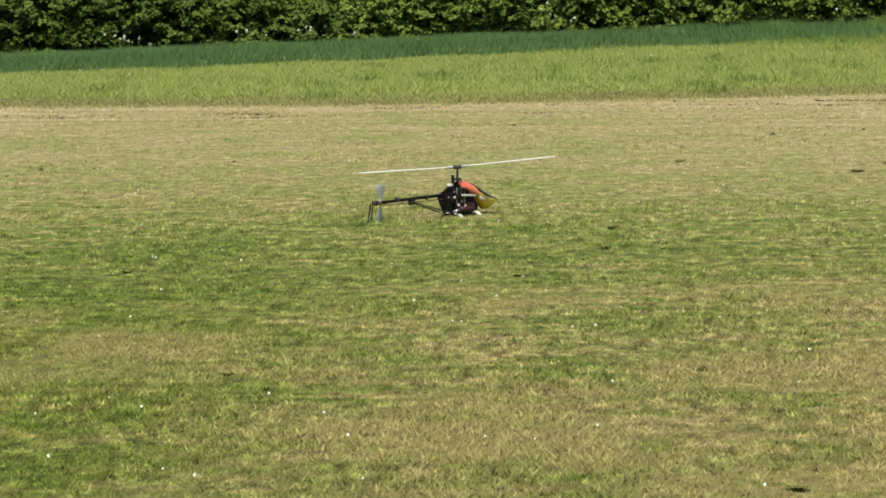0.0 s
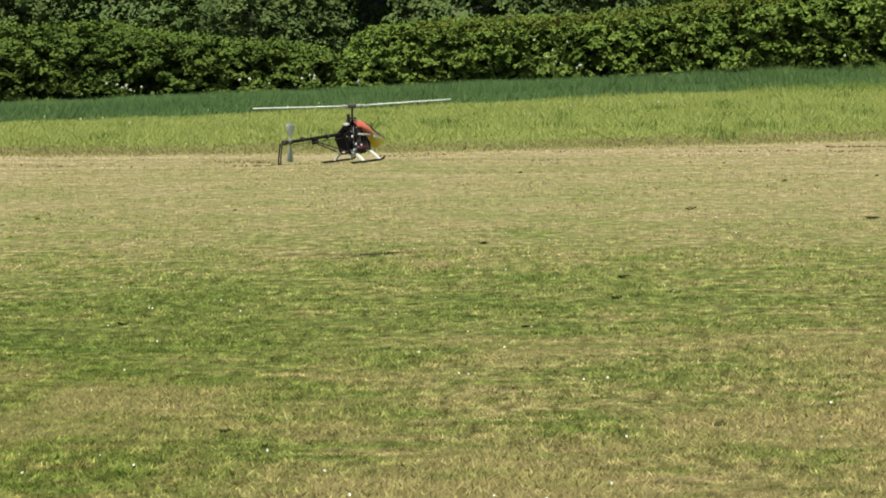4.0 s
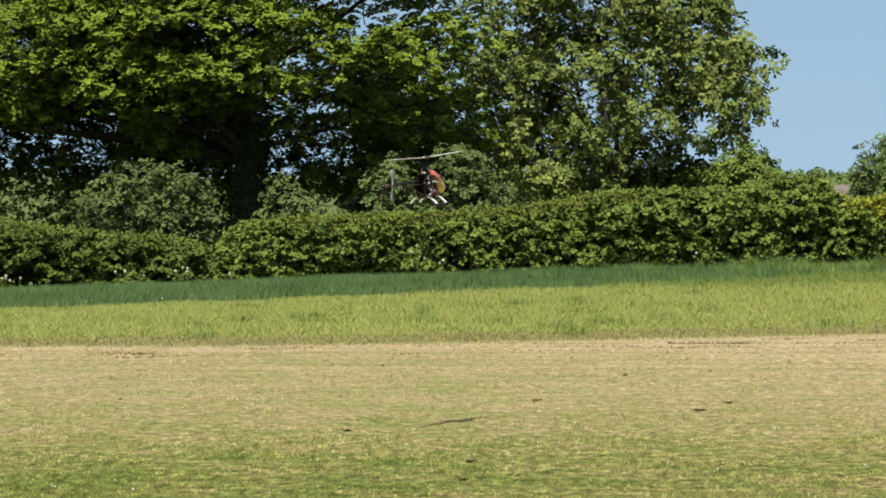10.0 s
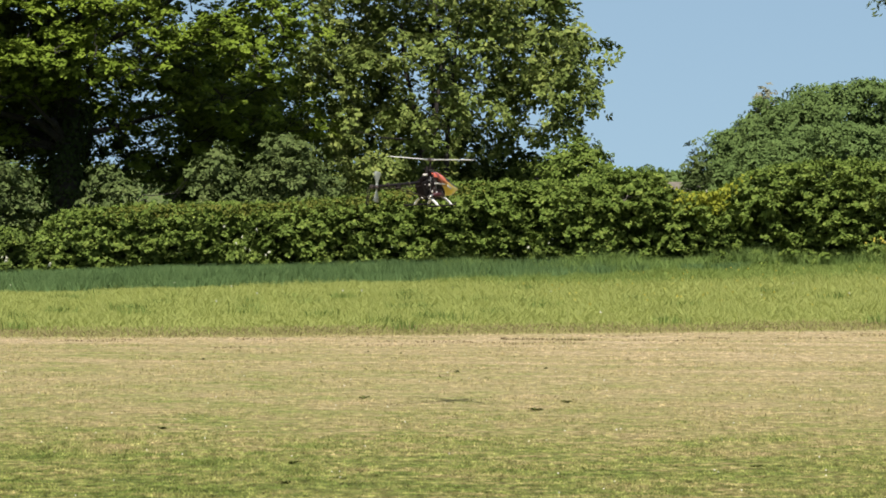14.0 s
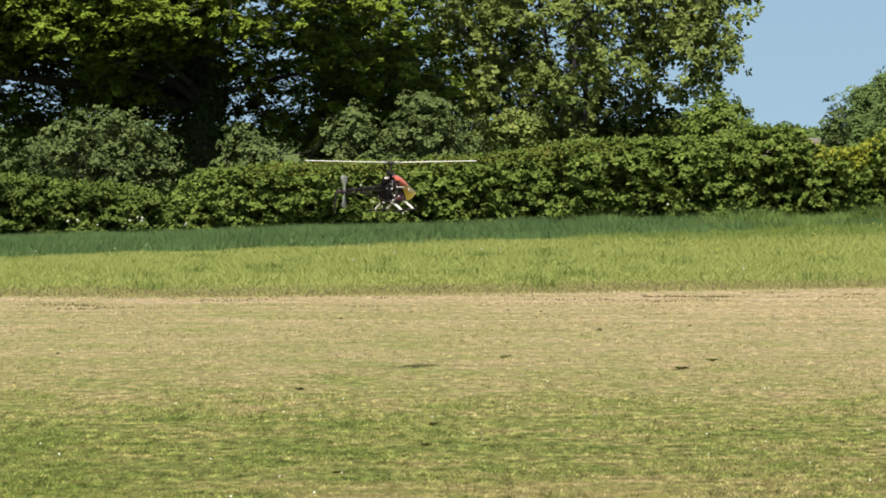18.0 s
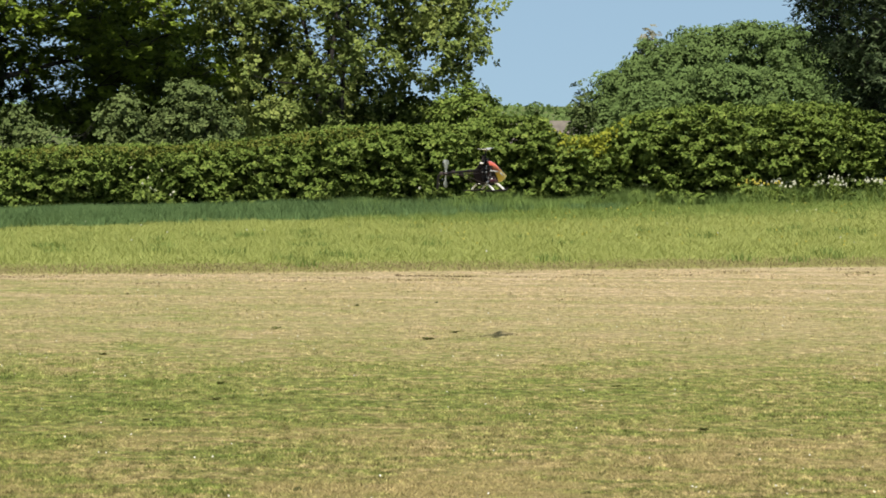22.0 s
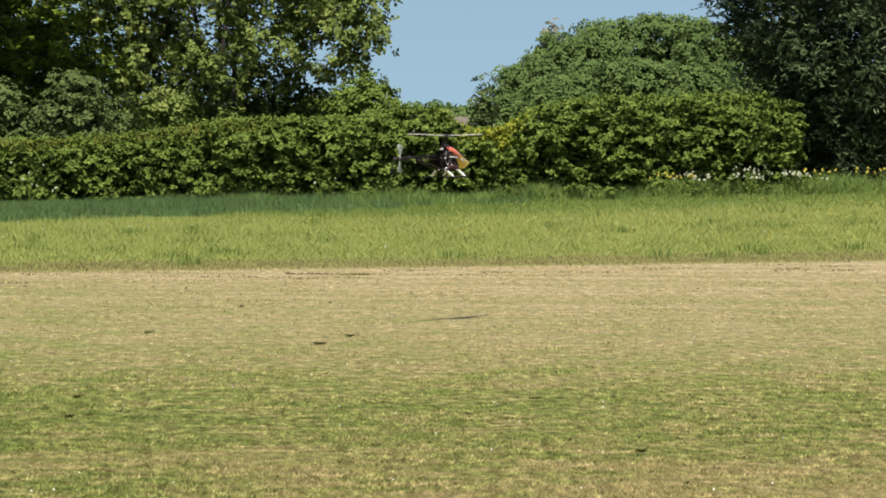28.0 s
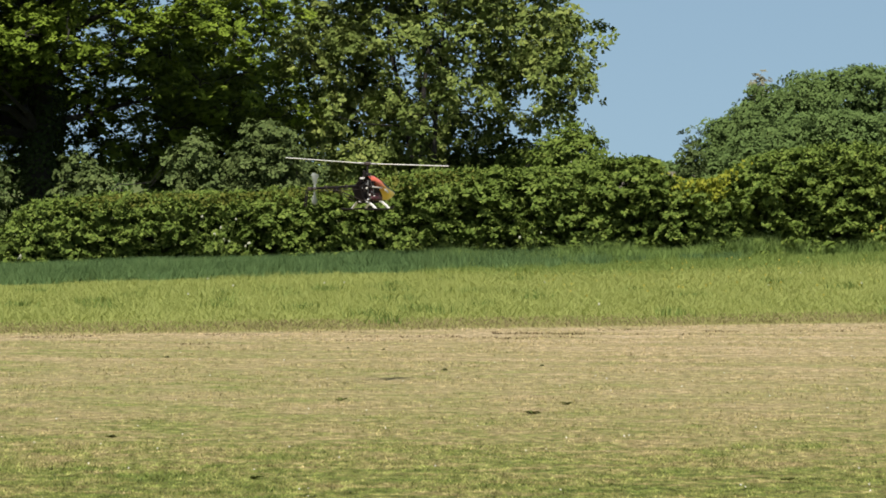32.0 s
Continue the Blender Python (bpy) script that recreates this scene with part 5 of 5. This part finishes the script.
    fin("tail_fin", [(-0.797, 0.178), (-0.806, 0.178), (-0.832, 0.058), (-0.827, 0.050), (-0.804, 0.050), (-0.806, 0.058), (-0.822, 0.061)], 0.022, 0.0025, "swept black lower fin")
    fin("fin_brace", [(-0.775, 0.176), (-0.783, 0.176), (-0.808, 0.057), (-0.800, 0.054)], 0.022, 0.0021, "thin black fin edge")
    # skids
    for s in (-1, 1):
        for x in (-0.065, 0.120):
            # a flat moulded leg that sweeps out and down to the skid tube
            line = [(0.0, 0.028, 0.080), (0.004, 0.052, 0.074), (0.014, 0.086, 0.046), (0.018, 0.104, 0.024)]
            bm = bmesh.new()
            rows = []
            for (dx, y, z), half in zip(line, (0.016, 0.015, 0.013, 0.012)):
                rows.append([bm.verts.new((x + dx + ex, s * (y + ey), z + ez)) for ex, ey, ez in ((-half, 0.003, 0.003), (half, 0.003, 0.003), (half, -0.003, -0.003), (-half, -0.003, -0.003))])
            for r0, r1 in zip(rows, rows[1:]):
                for k0 in range(4):
                    k1 = (k0 + 1) % 4
                    bm.faces.new((r0[k0], r0[k1], r1[k1], r1[k0]))
            bm.faces.new(rows[0])
            bm.faces.new(rows[-1])
            part("skid_strut", bm_mesh("skid_strut", bm, M_SKID, False), h, "white skid strut")
        path = np.array([(-0.20, s * 0.104, 0.027), (-0.17, s * 0.104, 0.023), (0.0, s * 0.104, 0.023), (0.15, s * 0.104, 0.023), (0.185, s * 0.104, 0.029), (0.205, s * 0.104, 0.043)])
        part("skid_tube", tubes_mesh("skid_tube", [(path, [0.004, 0.0065, 0.0065, 0.0065, 0.0065, 0.004])], M_BLACK, 8), h, "thin dark skid tube")
    # mast and head
    rod("mast", (0, 0, 0.22), (0, 0, HUB_Z + 0.012), 0.007, M_BLACK, h, "dark main mast")
    bm = bmesh.new()
    bmesh.ops.create_cone(bm, cap_ends=True, segments=20, radius1=0.028, radius2=0.024, depth=0.012, matrix=pose(0, 0, 0.285))
    part("swashplate", bm_mesh("swashplate", bm, M_BLACK, False), h, "black swashplate")
    part("guide_post", bm_mesh("guide_post", box_bm((0.014, 0.018, 0.075), (-0.045, 0, 0.275), 0.003), M_BLACK), h, "upright anti-rotation guide")
    part("gyro", bm_mesh("gyro", box_bm((0.030, 0.026, 0.016), (-0.085, -0.01, 0.252), 0.003), M_CREAM), h, "small pale gyro box")
    rotor = new("main_rotor")
    rotor.parent = h
    rotor.location = (0, 0, HUB_Z)
    part("rotor_hub", bm_mesh("rotor_hub", box_bm((0.052, 0.026, 0.026), (0, 0, 0), 0.006), M_DARK), rotor, "dark rotor head")
    for s in (0, 180):
        m = pose(0, 0, 0, 0, -1.2, s)
        part("blade_grip", bm_mesh("blade_grip", box_bm((0.045, 0.020, 0.015), (0.045, 0, 0), 0.004), M_GRIP), rotor, "grey blade grip", m)
        part("rotor_blade", blade_mesh("rotor_blade", 0.06, 0.61, 0.054, 0.009, M_BLADE), rotor, "long white rotor blade", m)
    tail = new("tail_rotor")
    tail.parent = h
    tail.location = (-0.785, -0.040, 0.182)
    rod("tail_hub", (0, -0.012, 0), (0, 0.022, 0), 0.009, M_DARK, tail)
    for s in (0, 180):
        part("tail_blade", blade_mesh("tail_blade", 0.012, 0.112, 0.048, 0.004, M_TAIL, 1.75), tail, "pale grey tail rotor blade, broad at the tip", pose(0, 0, 0, 0, 0, 0) @ pose(0, 0, 0, 0, s, 0) @ pose(0, 0, 0, 85, 0, 0))
    tagged(h, "red and yellow model helicopter with white blades and skid struts", "helicopter")
    return h, rotor, tail


HELI, ROTOR, TAIL_ROTOR = helicopter()



# seconds, x, y, z of the rotor head, heading from +y to the right and nose-up pitch in degrees
FLIGHT = [
    (0, -1.796, 29.35, 0.302, 36.0, 0.5),
    (0.5, -1.796, 29.35, 0.302, 36.0, 0.8),
    (1, -1.796, 29.35, 0.302, 36.0, 1.0),
    (1.5, -1.796, 29.35, 0.302, 36.0, 1.2),
    (2, -1.847, 29.20, 0.338, 35.5, 1.4),
    (2.5, -2.140, 29.60, 0.452, 34.0, 1.0),
    (3, -2.406, 29.78, 0.761, 30.5, 1.0),
    (3.5, -2.484, 29.88, 0.743, 31.0, 1.2),
    (4, -2.507, 29.93, 0.944, 26.5, 1.5),
    (4.5, -2.669, 31.05, 1.660, 23.0, 2.0),
    (6.5, -2.206, 27.93, 2.545, 17.0, 2.0),
    (7, -2.120, 28.49, 2.573, 16.0, 2.0),
    (7.5, -2.014, 28.71, 2.641, 16.0, 2.0),
    (8, -1.898, 28.86, 2.632, 16.5, 2.0),
    (8.5, -1.781, 29.11, 2.595, 17.0, 2.0),
    (9, -1.579, 29.29, 2.480, 17.5, 2.0),
    (9.5, -1.423, 30.36, 2.243, 17.5, 2.0),
    (10, -1.229, 31.72, 1.973, 18.5, 2.0),
    (10.5, -1.158, 32.50, 1.956, 21.0, 2.0),
    (11, -1.071, 33.08, 2.035, 24.5, 2.0),
    (11.5, -0.877, 33.53, 2.053, 31.0, 2.0),
    (12, -0.577, 33.96, 2.177, 36.0, 2.0),
    (12.5, -0.277, 34.46, 2.268, 35.0, 1.9),
    (13, -0.056, 34.94, 2.130, 34.0, 1.9),
    (13.5, 0.042, 34.74, 1.974, 33.0, 1.8),
    (15.5, -0.458, 34.08, 1.641, 29.0, 1.6),
    (16, -0.613, 33.88, 1.855, 26.5, 1.6),
    (16.5, -0.680, 33.77, 1.987, 27.5, 1.5),
    (17, -0.685, 33.69, 1.699, 28.5, 1.5),
    (17.5, -0.854, 33.66, 1.661, 27.0, 1.4),
    (18, -1.282, 33.67, 1.490, 25.0, 1.4),
    (18.5, -1.647, 33.71, 1.482, 23.0, 1.3),
    (19, -1.806, 33.73, 1.495, 21.0, 1.2),
    (19.5, -1.662, 33.95, 1.510, 18.5, 1.2),
    (20, -1.229, 33.47, 1.566, 17.0, 1.1),
    (20.5, -0.614, 32.98, 1.692, 23.0, 1.1),
    (21, 0.121, 33.16, 1.653, 29.0, 1.0),
    (21.5, 0.785, 33.68, 1.625, 29.5, 1.0),
    (22, 1.261, 34.20, 1.598, 29.5, 0.9),
    (22.5, 1.478, 34.45, 1.715, 30.5, 0.9),
    (23, 1.649, 34.86, 1.904, 31.5, 0.8),
    (23.5, 1.932, 35.15, 1.986, 33.0, 0.8),
    (24, 2.143, 35.81, 1.474, 35.0, 0.7),
    (24.5, 2.096, 35.95, 1.125, 34.5, 0.7),
    (25, 1.793, 36.04, 1.256, 34.0, 0.6),
    (25.5, 1.665, 36.16, 1.405, 33.8, 0.6),
    (26, 1.774, 36.59, 1.253, 33.6, 0.5),
    (26.5, 1.992, 36.66, 1.212, 34.0, 0.5),
    (28.5, 1.771, 37.97, 1.633, 33.5, 0.5),
    (29, 1.326, 38.09, 1.692, 33.0, 0.5),
    (29.5, 0.881, 38.23, 1.830, 31.0, 0.5),
    (30, 0.529, 38.92, 1.812, 29.5, 0.5),
    (30.5, 0.225, 38.75, 1.668, 30.0, 0.5),
    (31, -0.004, 38.60, 1.659, 31.0, 0.5),
    (31.5, -0.203, 38.50, 1.675, 31.5, 0.5),
    (32, -0.346, 38.07, 1.644, 31.5, 0.5),
]
# seconds, roll in degrees, right side down
ROLL = [(0, 0), (2, 0), (2.5, 3), (3, 7.5), (3.5, 2), (4, 0), (15.5, 2), (16, 5), (16.5, 2), (17, 0), (32, 0)]
# seconds: the blades' angle from the line of sight, and the disc's slope, right side up
BLADES = {0: (90,4.6), 1: (33,1), 2: (8,0), 3: (38,-19), 4: (82,2), 7: (80,-2), 8: (85,2), 9: (14,-6), 10: (22,8), 11: (88,-2.6), 12: (85,1), 13: (5,0), 16: (80,-7), 17: (8,0), 18: (85,0), 19: (85,-6), 20: (27,0), 21: (88,0), 22: (6,0), 23: (48,4), 24: (48,3), 25: (16,-6), 26: (85,-1.5), 29: (5,0), 30: (44,0), 31: (86,0), 32: (86,-2.7)}


def motions():
    rows = []
    bank = lambda t: np.interp(t, [r[0] for r in ROLL], [r[1] for r in ROLL])
    for t, x, y, z, head, pitch in FLIGHT:
        rows.append((t, pose(x, y, z, bank(t), -pitch, 90 - head) @ pose(0, 0, -HUB_Z)))
    walk(HELI, rows)
    times = sorted(BLADES)
    turn = {times[0]: 90 - BLADES[times[0]][0]}
    for a, b in zip(times, times[1:]):
        rough = turn[a] + 760 * (b - a)
        want = 90 - BLADES[b][0]
        turn[b] = rough + ((want - rough + 90) % 180) - 90
    heads = np.array([(r[0], r[4], r[5]) for r in FLIGHT])
    rows = []
    for n in range(0, 321):
        t = n / 10
        angle = np.interp(t, times, [turn[a] for a in times])
        slope = np.interp(t, times, [BLADES[a][1] for a in times])
        head = 90 - np.interp(t, heads[:, 0], heads[:, 1])
        m = pose(0, 0, 0, -bank(t), 0, 0) @ pose(0, 0, 0, 0, np.interp(t, heads[:, 0], heads[:, 2]), 0) @ pose(0, 0, 0, 0, 0, -head) @ pose(0, 0, 0, 0, -slope, 0) @ pose(0, 0, 0, 0, 0, angle)
        rows.append((t, Matrix.Translation((0, 0, HUB_Z)) @ m))
    walk(ROTOR, rows)
    tail_rows = [(n / 30, Matrix.Translation((-0.785, -0.040, 0.182)) @ pose(0, 0, 0, 0, 102 + 78 * n, 0)) for n in range(0, 961)]
    walk(TAIL_ROTOR, tail_rows)


motions()
